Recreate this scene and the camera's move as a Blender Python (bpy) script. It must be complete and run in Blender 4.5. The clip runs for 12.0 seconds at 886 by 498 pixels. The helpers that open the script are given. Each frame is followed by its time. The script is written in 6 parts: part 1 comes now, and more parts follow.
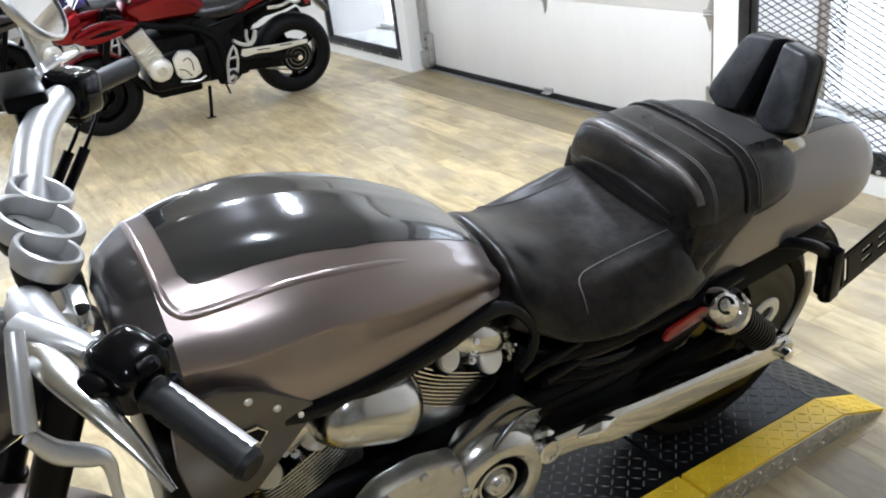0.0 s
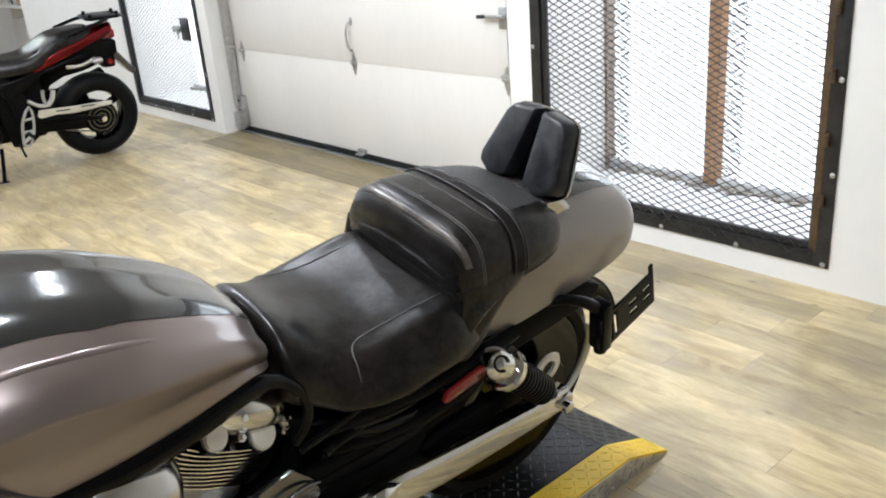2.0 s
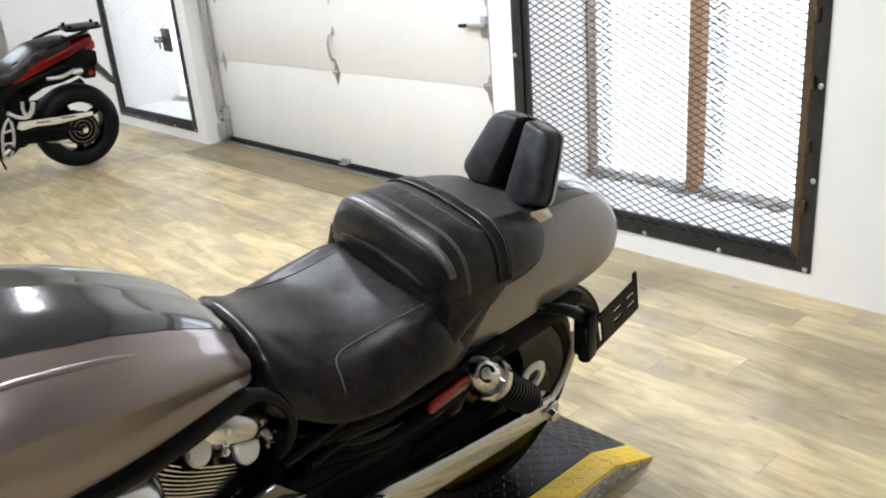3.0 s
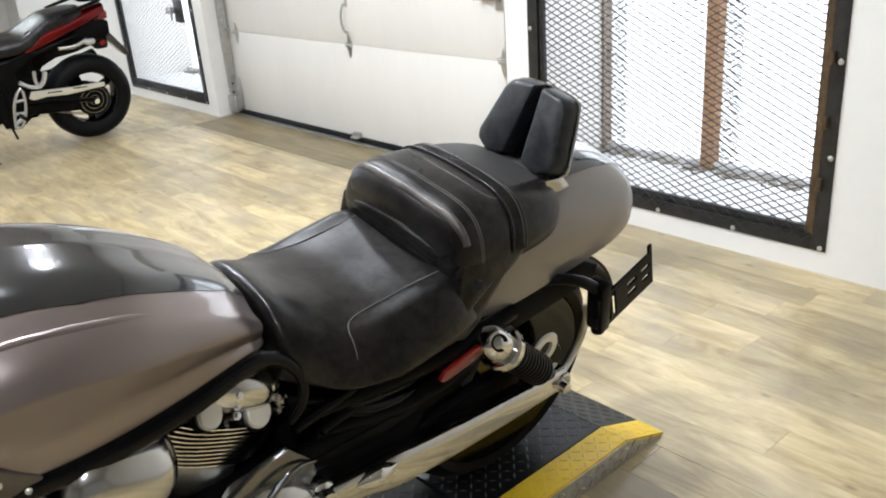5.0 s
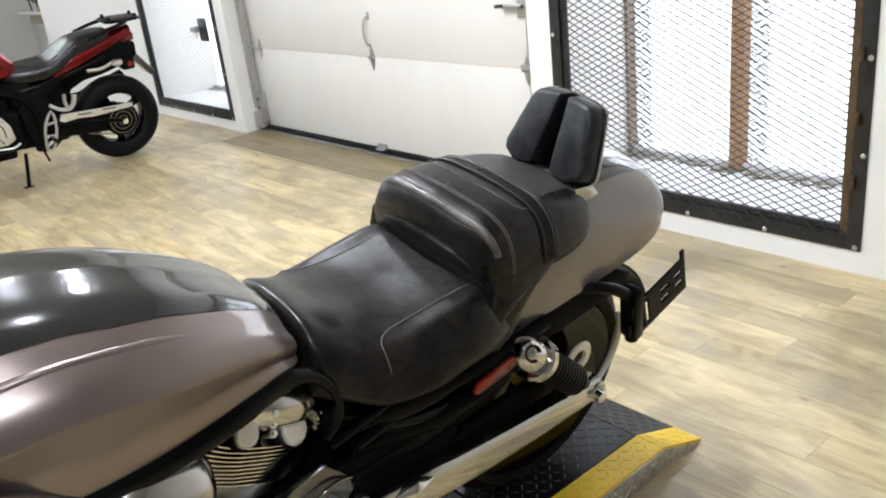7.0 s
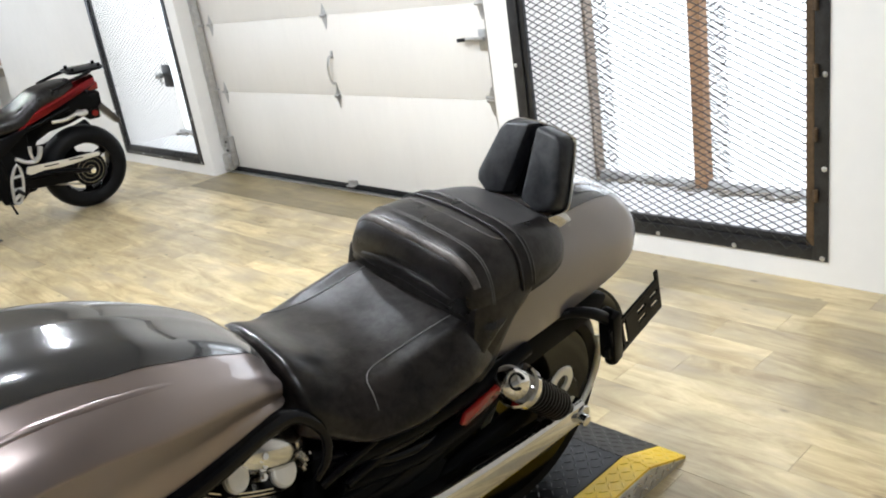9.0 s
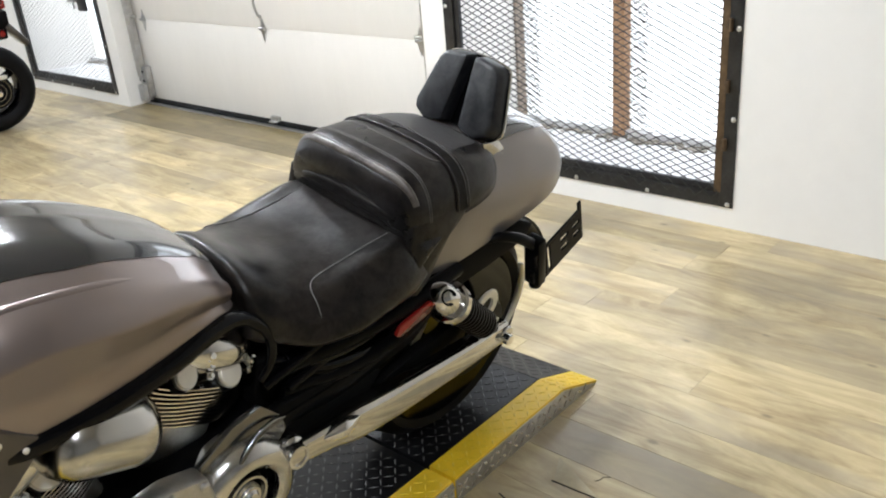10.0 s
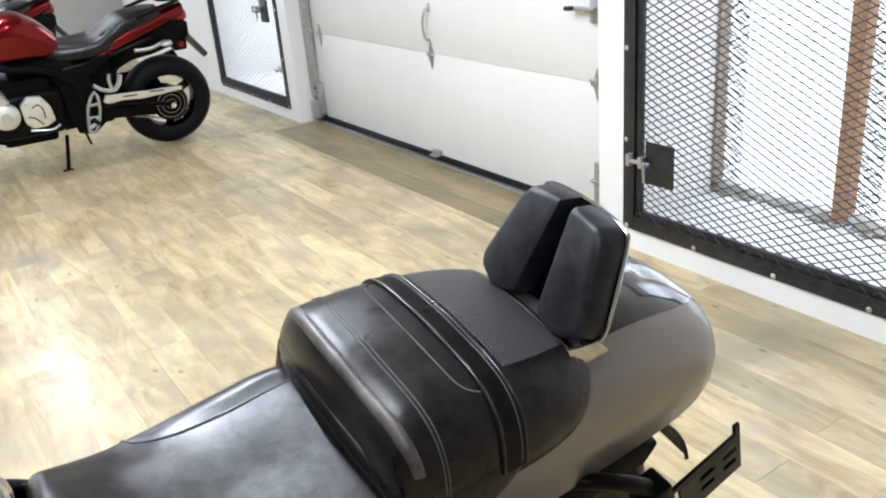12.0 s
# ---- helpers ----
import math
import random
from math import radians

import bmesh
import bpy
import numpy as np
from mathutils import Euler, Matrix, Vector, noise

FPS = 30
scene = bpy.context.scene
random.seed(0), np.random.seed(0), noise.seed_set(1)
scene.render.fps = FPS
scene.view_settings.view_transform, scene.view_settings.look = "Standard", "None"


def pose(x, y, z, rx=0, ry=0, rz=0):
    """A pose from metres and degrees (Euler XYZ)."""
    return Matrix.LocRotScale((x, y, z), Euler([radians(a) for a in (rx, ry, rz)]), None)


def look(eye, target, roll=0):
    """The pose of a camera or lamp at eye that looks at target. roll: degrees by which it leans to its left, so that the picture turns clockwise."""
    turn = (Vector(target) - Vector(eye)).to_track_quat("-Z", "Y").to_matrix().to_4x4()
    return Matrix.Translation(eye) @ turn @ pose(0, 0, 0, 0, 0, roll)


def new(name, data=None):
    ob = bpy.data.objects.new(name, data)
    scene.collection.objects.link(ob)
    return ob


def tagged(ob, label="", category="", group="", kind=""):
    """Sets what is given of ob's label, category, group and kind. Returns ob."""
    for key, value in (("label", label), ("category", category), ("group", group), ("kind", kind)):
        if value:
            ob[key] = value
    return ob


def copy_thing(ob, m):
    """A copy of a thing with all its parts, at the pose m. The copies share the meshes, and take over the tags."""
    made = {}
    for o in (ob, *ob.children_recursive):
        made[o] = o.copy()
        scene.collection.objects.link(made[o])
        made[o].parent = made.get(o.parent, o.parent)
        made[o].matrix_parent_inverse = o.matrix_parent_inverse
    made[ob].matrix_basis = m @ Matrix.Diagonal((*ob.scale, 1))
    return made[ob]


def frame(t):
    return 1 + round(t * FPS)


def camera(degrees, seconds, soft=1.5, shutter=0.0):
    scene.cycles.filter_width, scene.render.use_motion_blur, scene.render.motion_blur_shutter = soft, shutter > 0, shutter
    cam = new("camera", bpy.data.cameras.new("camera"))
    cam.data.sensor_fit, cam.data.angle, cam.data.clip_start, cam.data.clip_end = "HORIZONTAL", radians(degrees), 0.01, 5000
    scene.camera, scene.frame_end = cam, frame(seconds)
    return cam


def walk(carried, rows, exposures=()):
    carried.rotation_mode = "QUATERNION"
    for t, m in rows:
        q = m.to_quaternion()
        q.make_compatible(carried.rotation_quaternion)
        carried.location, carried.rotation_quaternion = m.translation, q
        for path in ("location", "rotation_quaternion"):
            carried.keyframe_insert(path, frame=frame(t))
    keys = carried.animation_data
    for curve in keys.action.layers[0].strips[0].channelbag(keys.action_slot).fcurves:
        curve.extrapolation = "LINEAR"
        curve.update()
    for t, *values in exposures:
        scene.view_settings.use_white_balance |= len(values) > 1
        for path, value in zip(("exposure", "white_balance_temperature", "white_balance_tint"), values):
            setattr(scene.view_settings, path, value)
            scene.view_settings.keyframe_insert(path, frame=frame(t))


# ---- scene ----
cam = camera(55.5, 12.0, 2.0)
PATH = [
    (0, (1.211, 0.093, 1.476), (2.067, 1.707, 0.662), -7.3),
    (0.5, (1.271, 0.084, 1.465), (2.297, 1.61, 0.678), -6.8),
    (1, (1.305, 0.056, 1.481), (2.477, 1.499, 0.743), -5.5),
    (1.5, (1.313, 0.046, 1.478), (2.525, 1.467, 0.763), -5.3),
    (2, (1.309, 0.037, 1.481), (2.517, 1.456, 0.754), -4.6),
    (2.5, (1.312, 0.043, 1.48), (2.538, 1.454, 0.769), -4.9),
    (3, (1.314, 0.039, 1.483), (2.554, 1.438, 0.771), -4.8),
    (5, (1.312, 0.052, 1.458), (2.52, 1.454, 0.701), -4.3),
    (5.5, (1.318, 0.055, 1.456), (2.52, 1.464, 0.7), -5.2),
    (6, (1.311, 0.055, 1.456), (2.471, 1.497, 0.697), -5.5),
    (6.5, (1.313, 0.057, 1.461), (2.483, 1.5, 0.719), -6.3),
    (8.5, (1.306, 0.07, 1.469), (2.455, 1.539, 0.746), -7.5),
    (9, (1.294, 0.052, 1.477), (2.531, 1.473, 0.804), -8.9),
    (9.5, (1.236, 0.03, 1.463), (2.531, 1.357, 0.714), -8.2),
    (10, (1.188, 0.02, 1.46), (2.523, 1.271, 0.653), -5.0),
    (10.5, (1.287, 0.075, 1.435), (2.49, 1.411, 0.56), -7.4),
    (11, (1.571, 0.103, 1.447), (2.837, 1.436, 0.66), -3.9),
    (11.5, (1.681, 0.17, 1.466), (2.758, 1.692, 0.743), -4.1),
    (12, (1.879, 0.395, 1.489), (2.864, 1.957, 0.722), -4.8),
]
walk(cam, [(t, look(eye, target, roll)) for t, eye, target, roll in PATH],
     [(0.0, 0.0, 5750, 10), (1.0, 0.0, 5950, 10), (5.0, 0.0, 6050, 10), (9.5, 0.0, 6100, 10), (10.5, 0.0, 6150, 10), (11.3, 0.0, 5850, 10), (12.0, 0.0, 5850, 10)])

# ---- world, daylight, lamps ----
world = bpy.data.worlds.new("overcast")
scene.world = world
world.use_nodes = True
wn = world.node_tree
sky = wn.nodes.new("ShaderNodeTexSky")
sky.sky_type, sky.sun_disc, sky.sun_elevation, sky.sun_rotation = "NISHITA", False, radians(35), radians(90)
wn.links.new(sky.outputs[0], wn.nodes["Background"].inputs[0])
wn.nodes["Background"].inputs[1].default_value = 0.12


def area_lamp(name, m, sx, sy, watts, colour):
    d = bpy.data.lights.new(name, "AREA")
    d.shape, d.size, d.size_y, d.energy, d.color = "RECTANGLE", sx, sy, watts, colour
    ob = new(name, d)
    ob.matrix_world = m
    return ob


def disc_lamp(name, at, size, watts):
    d = bpy.data.lights.new(name, "AREA")
    d.shape, d.size, d.energy, d.color = "DISK", size, watts, (0.965, 0.985, 1.0)
    ob = new(name, d)
    ob.location = at
    return ob


# daylight falling in through the upper part of the windows
area_lamp("daylight_lamp", look((5.25, 2.1, 2.15), (2.6, 2.1, 0.0)), 2.0, 1.3, 26, (0.93, 0.97, 1.0))
area_lamp("daylight_lamp", look((5.25, 7.1, 2.15), (2.6, 7.1, 0.0)), 2.0, 1.3, 30, (0.91, 0.96, 1.0))
# added fill lamp at the unseen north end, no such window known
area_lamp("daylight_lamp", look((0.2, 14.6, 2.0), (0.4, 5.0, 0.0)), 6.0, 1.8, 80, (0.88, 0.94, 1.0))

# ---- materials ----
def material(name, colour, rough=0.5, metal=0.0, coat=0.0, spec=0.5):
    m = bpy.data.materials.new(name)
    m.use_nodes = True
    b = m.node_tree.nodes["Principled BSDF"]
    b.inputs["Base Color"].default_value = (*colour, 1)
    b.inputs["Roughness"].default_value = rough
    b.inputs["Metallic"].default_value = metal
    b.inputs["Coat Weight"].default_value = coat
    b.inputs["Coat Roughness"].default_value = 0.04
    b.inputs["Specular IOR Level"].default_value = spec
    return m


def node(m, kind, **values):
    n = m.node_tree.nodes.new(kind)
    for key, value in values.items():
        n.inputs[key.replace("_", " ")].default_value = value
    return n


def link(m, a, b):
    m.node_tree.links.new(a, b)


def place_vector(m, scale=(1, 1, 1), space="Object"):
    co = m.node_tree.nodes.new("ShaderNodeTexCoord")
    mp = m.node_tree.nodes.new("ShaderNodeMapping")
    mp.inputs["Scale"].default_value = scale
    link(m, co.outputs[space], mp.inputs[0])
    return mp.outputs[0]


def speckle(m, amount, scale, stretch=(1, 1, 1), detail=5.0, bump=0.0, bump_scale=None, rough=0.0, space="Object", dist=0.002):
    """Mottles the colour, relief and gloss of a material at two scales."""
    nt = m.node_tree
    b = nt.nodes["Principled BSDF"]
    v = place_vector(m, stretch, space)
    n1 = node(m, "ShaderNodeTexNoise", Scale=scale, Detail=detail, Roughness=0.6)
    n2 = node(m, "ShaderNodeTexNoise", Scale=scale * 7.3, Detail=4.0, Roughness=0.6)
    link(m, v, n1.inputs["Vector"])
    link(m, v, n2.inputs["Vector"])
    add = nt.nodes.new("ShaderNodeMath")
    add.operation = "MULTIPLY_ADD"
    add.inputs[1].default_value = 0.4
    link(m, n2.outputs[0], add.inputs[0])
    link(m, n1.outputs[0], add.inputs[2])
    r = nt.nodes.new("ShaderNodeMapRange")
    r.inputs[1].default_value, r.inputs[2].default_value = 0.45, 0.95
    r.inputs[3].default_value, r.inputs[4].default_value = 1 - amount, 1 + amount
    link(m, add.outputs[0], r.inputs[0])
    mix = nt.nodes.new("ShaderNodeMix")
    mix.data_type, mix.blend_type = "RGBA", "MULTIPLY"
    mix.inputs[0].default_value = 1.0
    source = b.inputs["Base Color"]
    if source.links:
        link(m, source.links[0].from_socket, mix.inputs[6])
    else:
        mix.inputs[6].default_value = source.default_value[:]
    link(m, r.outputs[0], mix.inputs[7])
    link(m, mix.outputs[2], source)
    if rough:
        rr = nt.nodes.new("ShaderNodeMapRange")
        base = b.inputs["Roughness"].default_value
        rr.inputs[1].default_value, rr.inputs[2].default_value = 0.4, 1.0
        rr.inputs[3].default_value, rr.inputs[4].default_value = max(0.02, base - rough), base + rough
        link(m, add.outputs[0], rr.inputs[0])
        link(m, rr.outputs[0], b.inputs["Roughness"])
    if bump:
        bp = nt.nodes.new("ShaderNodeBump")
        bp.inputs["Strength"].default_value, bp.inputs["Distance"].default_value = bump, dist
        if bump_scale:
            n3 = node(m, "ShaderNodeTexNoise", Scale=bump_scale, Detail=5.0, Roughness=0.6)
            link(m, v, n3.inputs["Vector"])
            link(m, n3.outputs[0], bp.inputs["Height"])
        else:
            link(m, add.outputs[0], bp.inputs["Height"])
        link(m, bp.outputs[0], b.inputs["Normal"])
    return m


def wood_planks(name, dark, light, grey):
    """Vinyl planks: each its own tone, long grain, knots, scuffs."""
    m = material(name, light, 0.44, 0, 0.45)
    nt = m.node_tree
    b = nt.nodes["Principled BSDF"]
    b.inputs["Coat Roughness"].default_value = 0.24
    geo = nt.nodes.new("ShaderNodeNewGeometry")
    info = nt.nodes.new("ShaderNodeObjectInfo")
    off = nt.nodes.new("ShaderNodeVectorMath")
    off.operation = "MULTIPLY_ADD"
    off.inputs[1].default_value = (37, 91, 13)
    link(m, info.outputs["Random"], off.inputs[0])
    link(m, geo.outputs["Position"], off.inputs[2])
    grain = nt.nodes.new("ShaderNodeMapping")
    grain.inputs["Scale"].default_value = (10.5, 1.9, 1)
    link(m, off.outputs[0], grain.inputs[0])
    blotch = nt.nodes.new("ShaderNodeMapping")
    blotch.inputs["Scale"].default_value = (5.0, 2.0, 1)
    link(m, off.outputs[0], blotch.inputs[0])
    n1 = node(m, "ShaderNodeTexNoise", Scale=1.0, Detail=8.0, Roughness=0.7, Distortion=1.2)
    n2 = node(m, "ShaderNodeTexNoise", Scale=1.0, Detail=4.0, Roughness=0.55, Distortion=0.4)
    link(m, grain.outputs[0], n1.inputs["Vector"])
    link(m, blotch.outputs[0], n2.inputs["Vector"])
    ramp = nt.nodes.new("ShaderNodeValToRGB")
    e = ramp.color_ramp.elements
    e[0].position, e[0].color = 0.34, (*dark, 1)
    e[1].position, e[1].color = 0.63, (*light, 1)
    mid = ramp.color_ramp.elements.new(0.47)
    mid.color = (*[(p + q) / 2 for p, q in zip(dark, light)], 1)
    link(m, n1.outputs[0], ramp.inputs[0])
    ramp2 = nt.nodes.new("ShaderNodeValToRGB")
    ramp2.color_ramp.elements[0].position, ramp2.color_ramp.elements[1].position = 0.46, 0.72
    link(m, n2.outputs[0], ramp2.inputs[0])
    mix = nt.nodes.new("ShaderNodeMix")
    mix.data_type = "RGBA"
    link(m, ramp2.outputs[0], mix.inputs[0])
    link(m, ramp.outputs[0], mix.inputs[6])
    mix.inputs[7].default_value = (*grey, 1)
    tone = nt.nodes.new("ShaderNodeMapRange")
    tone.inputs[3].default_value, tone.inputs[4].default_value = 0.80, 1.08
    link(m, info.outputs["Random"], tone.inputs[0])
    mul = nt.nodes.new("ShaderNodeMix")
    mul.data_type, mul.blend_type = "RGBA", "MULTIPLY"
    mul.inputs[0].default_value = 1.0
    link(m, mix.outputs[2], mul.inputs[6])
    link(m, tone.outputs[0], mul.inputs[7])
    # broad soiling and traffic wear across the planks
    n3 = node(m, "ShaderNodeTexNoise", Scale=1.7, Detail=5.0, Roughness=0.62, Distortion=0.6)
    link(m, geo.outputs["Position"], n3.inputs["Vector"])
    soil = nt.nodes.new("ShaderNodeMapRange")
    soil.inputs[1].default_value, soil.inputs[2].default_value = 0.34, 0.66
    soil.inputs[3].default_value, soil.inputs[4].default_value = 0.76, 1.14
    link(m, n3.outputs[0], soil.inputs[0])
    mul2 = nt.nodes.new("ShaderNodeMix")
    mul2.data_type, mul2.blend_type = "RGBA", "MULTIPLY"
    mul2.inputs[0].default_value = 1.0
    link(m, mul.outputs[2], mul2.inputs[6])
    link(m, soil.outputs[0], mul2.inputs[7])
    # small dark knots and nicks
    spot = nt.nodes.new("ShaderNodeMapping")
    spot.inputs["Scale"].default_value = (9.0, 4.5, 1)
    link(m, off.outputs[0], spot.inputs[0])
    knot = node(m, "ShaderNodeTexVoronoi", Scale=1.0)
    link(m, spot.outputs[0], knot.inputs["Vector"])
    dark_spot = nt.nodes.new("ShaderNodeMapRange")
    dark_spot.inputs[1].default_value, dark_spot.inputs[2].default_value = 0.04, 0.11
    dark_spot.inputs[3].default_value, dark_spot.inputs[4].default_value = 0.55, 1.0
    link(m, knot.outputs["Distance"], dark_spot.inputs[0])
    mul3 = nt.nodes.new("ShaderNodeMix")
    mul3.data_type, mul3.blend_type = "RGBA", "MULTIPLY"
    mul3.inputs[0].default_value = 1.0
    link(m, mul2.outputs[2], mul3.inputs[6])
    link(m, dark_spot.outputs[0], mul3.inputs[7])
    link(m, mul3.outputs[2], b.inputs["Base Color"])
    rr = nt.nodes.new("ShaderNodeMapRange")
    rr.inputs[3].default_value, rr.inputs[4].default_value = 0.34, 0.58
    link(m, n2.outputs[0], rr.inputs[0])
    link(m, rr.outputs[0], b.inputs["Roughness"])
    bp = nt.nodes.new("ShaderNodeBump")
    bp.inputs["Strength"].default_value, bp.inputs["Distance"].default_value = 0.12, 0.001
    link(m, n1.outputs[0], bp.inputs["Height"])
    link(m, bp.outputs[0], b.inputs["Normal"])
    return m


def leather(name, colour, worn, amount=0.6, gloss=0.45, rough=(0.29, 0.38), wrinkle=0.5):
    """Hide with cloudy wear at two sizes, creases and pores."""
    m = material(name, colour, 0.34, 0, 0.0, gloss)
    nt = m.node_tree
    b = nt.nodes["Principled BSDF"]
    v = place_vector(m)
    n0 = node(m, "ShaderNodeTexNoise", Scale=9.0, Detail=3.0, Roughness=0.55, Distortion=0.4)
    n1 = node(m, "ShaderNodeTexNoise", Scale=34.0, Detail=5.0, Roughness=0.65, Distortion=0.3)
    crease = node(m, "ShaderNodeTexNoise", Scale=38.0, Detail=5.0, Roughness=0.6, Distortion=1.2)
    pore = node(m, "ShaderNodeTexNoise", Scale=230.0, Detail=3.0, Roughness=0.6)
    for n in (n0, n1, crease, pore):
        link(m, v, n.inputs["Vector"])
    both = nt.nodes.new("ShaderNodeMath")
    both.operation = "MULTIPLY_ADD"
    both.inputs[1].default_value = 0.55
    link(m, n1.outputs[0], both.inputs[0])
    link(m, n0.outputs[0], both.inputs[2])
    wear = nt.nodes.new("ShaderNodeMapRange")
    wear.inputs[1].default_value, wear.inputs[2].default_value = 0.58, 1.02
    link(m, both.outputs[0], wear.inputs[0])
    mix = nt.nodes.new("ShaderNodeMix")
    mix.data_type = "RGBA"
    mix.inputs[6].default_value = (*colour, 1)
    mix.inputs[7].default_value = (*[c + (w - c) * amount for c, w in zip(colour, worn)], 1)
    link(m, wear.outputs[0], mix.inputs[0])
    link(m, mix.outputs[2], b.inputs["Base Color"])
    rr = nt.nodes.new("ShaderNodeMapRange")
    rr.inputs[1].default_value, rr.inputs[2].default_value = 0.62, 1.0
    rr.inputs[3].default_value, rr.inputs[4].default_value = rough
    link(m, both.outputs[0], rr.inputs[0])
    link(m, rr.outputs[0], b.inputs["Roughness"])
    sheen = nt.nodes.new("ShaderNodeMapRange")
    sheen.inputs[1].default_value, sheen.inputs[2].default_value = 0.38, 0.62
    sheen.inputs[3].default_value, sheen.inputs[4].default_value = gloss * 0.78, gloss * 1.2
    link(m, n1.outputs[0], sheen.inputs[0])
    link(m, sheen.outputs[0], b.inputs["Specular IOR Level"])
    b1 = nt.nodes.new("ShaderNodeBump")
    b1.inputs["Strength"].default_value, b1.inputs["Distance"].default_value = wrinkle, 0.0035
    link(m, crease.outputs[0], b1.inputs["Height"])
    b2 = nt.nodes.new("ShaderNodeBump")
    b2.inputs["Strength"].default_value, b2.inputs["Distance"].default_value = 0.35, 0.0006
    link(m, pore.outputs[0], b2.inputs["Height"])
    link(m, b1.outputs[0], b2.inputs["Normal"])
    link(m, b2.outputs[0], b.inputs["Normal"])
    return m


def metallic_paint(name, colour, rough=0.3, coat=1.0):
    m = material(name, colour, rough, 0.8, coat)
    nt = m.node_tree
    b = nt.nodes["Principled BSDF"]
    v = place_vector(m)
    flake = node(m, "ShaderNodeTexVoronoi", Scale=1800.0)
    link(m, v, flake.inputs["Vector"])
    bp = nt.nodes.new("ShaderNodeBump")
    bp.inputs["Strength"].default_value, bp.inputs["Distance"].default_value = 0.05, 0.0004
    link(m, flake.outputs[0], bp.inputs["Height"])
    link(m, bp.outputs[0], b.inputs["Normal"])
    return m


def perforated(name, colour):
    m = material(name, colour, 0.45)
    nt = m.node_tree
    b = nt.nodes["Principled BSDF"]
    v = place_vector(m, (110, 110, 110))
    w = node(m, "ShaderNodeTexWave", Scale=0.5, Distortion=0.0)
    w2 = node(m, "ShaderNodeTexWave", Scale=0.5, Distortion=0.0)
    w2.bands_direction = "Y"
    link(m, v, w.inputs["Vector"])
    link(m, v, w2.inputs["Vector"])
    mul = nt.nodes.new("ShaderNodeMath")
    mul.operation = "MULTIPLY"
    link(m, w.outputs[1], mul.inputs[0])
    link(m, w2.outputs[1], mul.inputs[1])
    ramp = nt.nodes.new("ShaderNodeValToRGB")
    ramp.color_ramp.elements[0].position, ramp.color_ramp.elements[0].color = 0.35, (*colour, 1)
    ramp.color_ramp.elements[1].position, ramp.color_ramp.elements[1].color = 0.75, (*[c * 0.25 for c in colour], 1)
    link(m, mul.outputs[0], ramp.inputs[0])
    link(m, ramp.outputs[0], b.inputs["Base Color"])
    bp = nt.nodes.new("ShaderNodeBump")
    bp.invert = True
    bp.inputs["Strength"].default_value, bp.inputs["Distance"].default_value = 0.5, 0.002
    link(m, mul.outputs[0], bp.inputs["Height"])
    link(m, bp.outputs[0], b.inputs["Normal"])
    return m


def emitter(name, colour, strength):
    m = bpy.data.materials.new(name)
    m.use_nodes = True
    b = m.node_tree.nodes["Principled BSDF"]
    b.inputs["Base Color"].default_value = (*colour, 1)
    b.inputs["Emission Color"].default_value = (*colour, 1)
    b.inputs["Emission Strength"].default_value = strength
    return m


WALL = speckle(material("white_wall_paint", (0.79, 0.775, 0.745), 0.6), 0.03, 2.0, bump=0.06, bump_scale=160, space="Object")
# dimmed copy of the wall paint; its grey sets bounce and reflections
BACKWALL = speckle(material("dim_unseen_wall", (0.34, 0.335, 0.325), 0.7), 0.08, 1.5)
CEIL = speckle(material("ceiling_paint", (0.45, 0.45, 0.45), 0.8), 0.03, 1.5)
DOORW = speckle(material("door_white_steel", (0.71, 0.685, 0.645), 0.5), 0.03, 3.0, (1, 1, 0.3), bump=0.05, bump_scale=90)
PLANK = wood_planks("vinyl_plank", (0.315, 0.230, 0.112), (0.600, 0.488, 0.270), (0.370, 0.305, 0.205))
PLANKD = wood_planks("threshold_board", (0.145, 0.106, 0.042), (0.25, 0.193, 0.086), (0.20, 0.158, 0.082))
FLOORB = speckle(material("bare_vinyl_backing", (0.38, 0.32, 0.20), 0.6), 0.2, 8)
IRON = speckle(material("dark_angle_iron", (0.045, 0.045, 0.047), 0.42, 0.7), 0.35, 14, bump=0.15, rough=0.1)
RUST = speckle(material("rusty_channel", (0.105, 0.068, 0.036), 0.6, 0.4), 0.5, 16, bump=0.2)
MESH = speckle(material("expanded_steel", (0.045, 0.044, 0.043), 0.5, 0.4), 0.3, 20)
GALV = speckle(material("galvanised_steel", (0.50, 0.50, 0.49), 0.38, 0.9), 0.2, 25, rough=0.1)
SCREW = speckle(material("zinc_screw", (0.55, 0.55, 0.54), 0.34, 0.9), 0.15, 60)
RUBBER = speckle(material("black_rubber", (0.006, 0.006, 0.006), 0.55, 0, 0, 0.25), 0.3, 30, bump=0.1)
TYRE = speckle(material("tyre_rubber", (0.005, 0.005, 0.0055), 0.55, 0, 0, 0.12), 0.3, 40, bump=0.15)
BLACKP = speckle(material("black_plastic", (0.0025, 0.0025, 0.003), 0.34, 0, 0, 0.10), 0.2, 30, bump=0.05)
BLACKG = speckle(material("gloss_black_powdercoat", (0.002, 0.002, 0.0025), 0.11, 0, 0.10, 0.15), 0.2, 12)
SATINB = speckle(material("satin_black_steel", (0.002, 0.002, 0.0023), 0.30, 0.0, 0, 0.09), 0.2, 20)
CHROME = speckle(material("chrome", (0.78, 0.77, 0.75), 0.07, 1.0), 0.05, 14, rough=0.03)
SATIN = speckle(material("brushed_aluminium", (0.62, 0.612, 0.59), 0.19, 1.0), 0.10, 22, (1, 1, 1), rough=0.06)
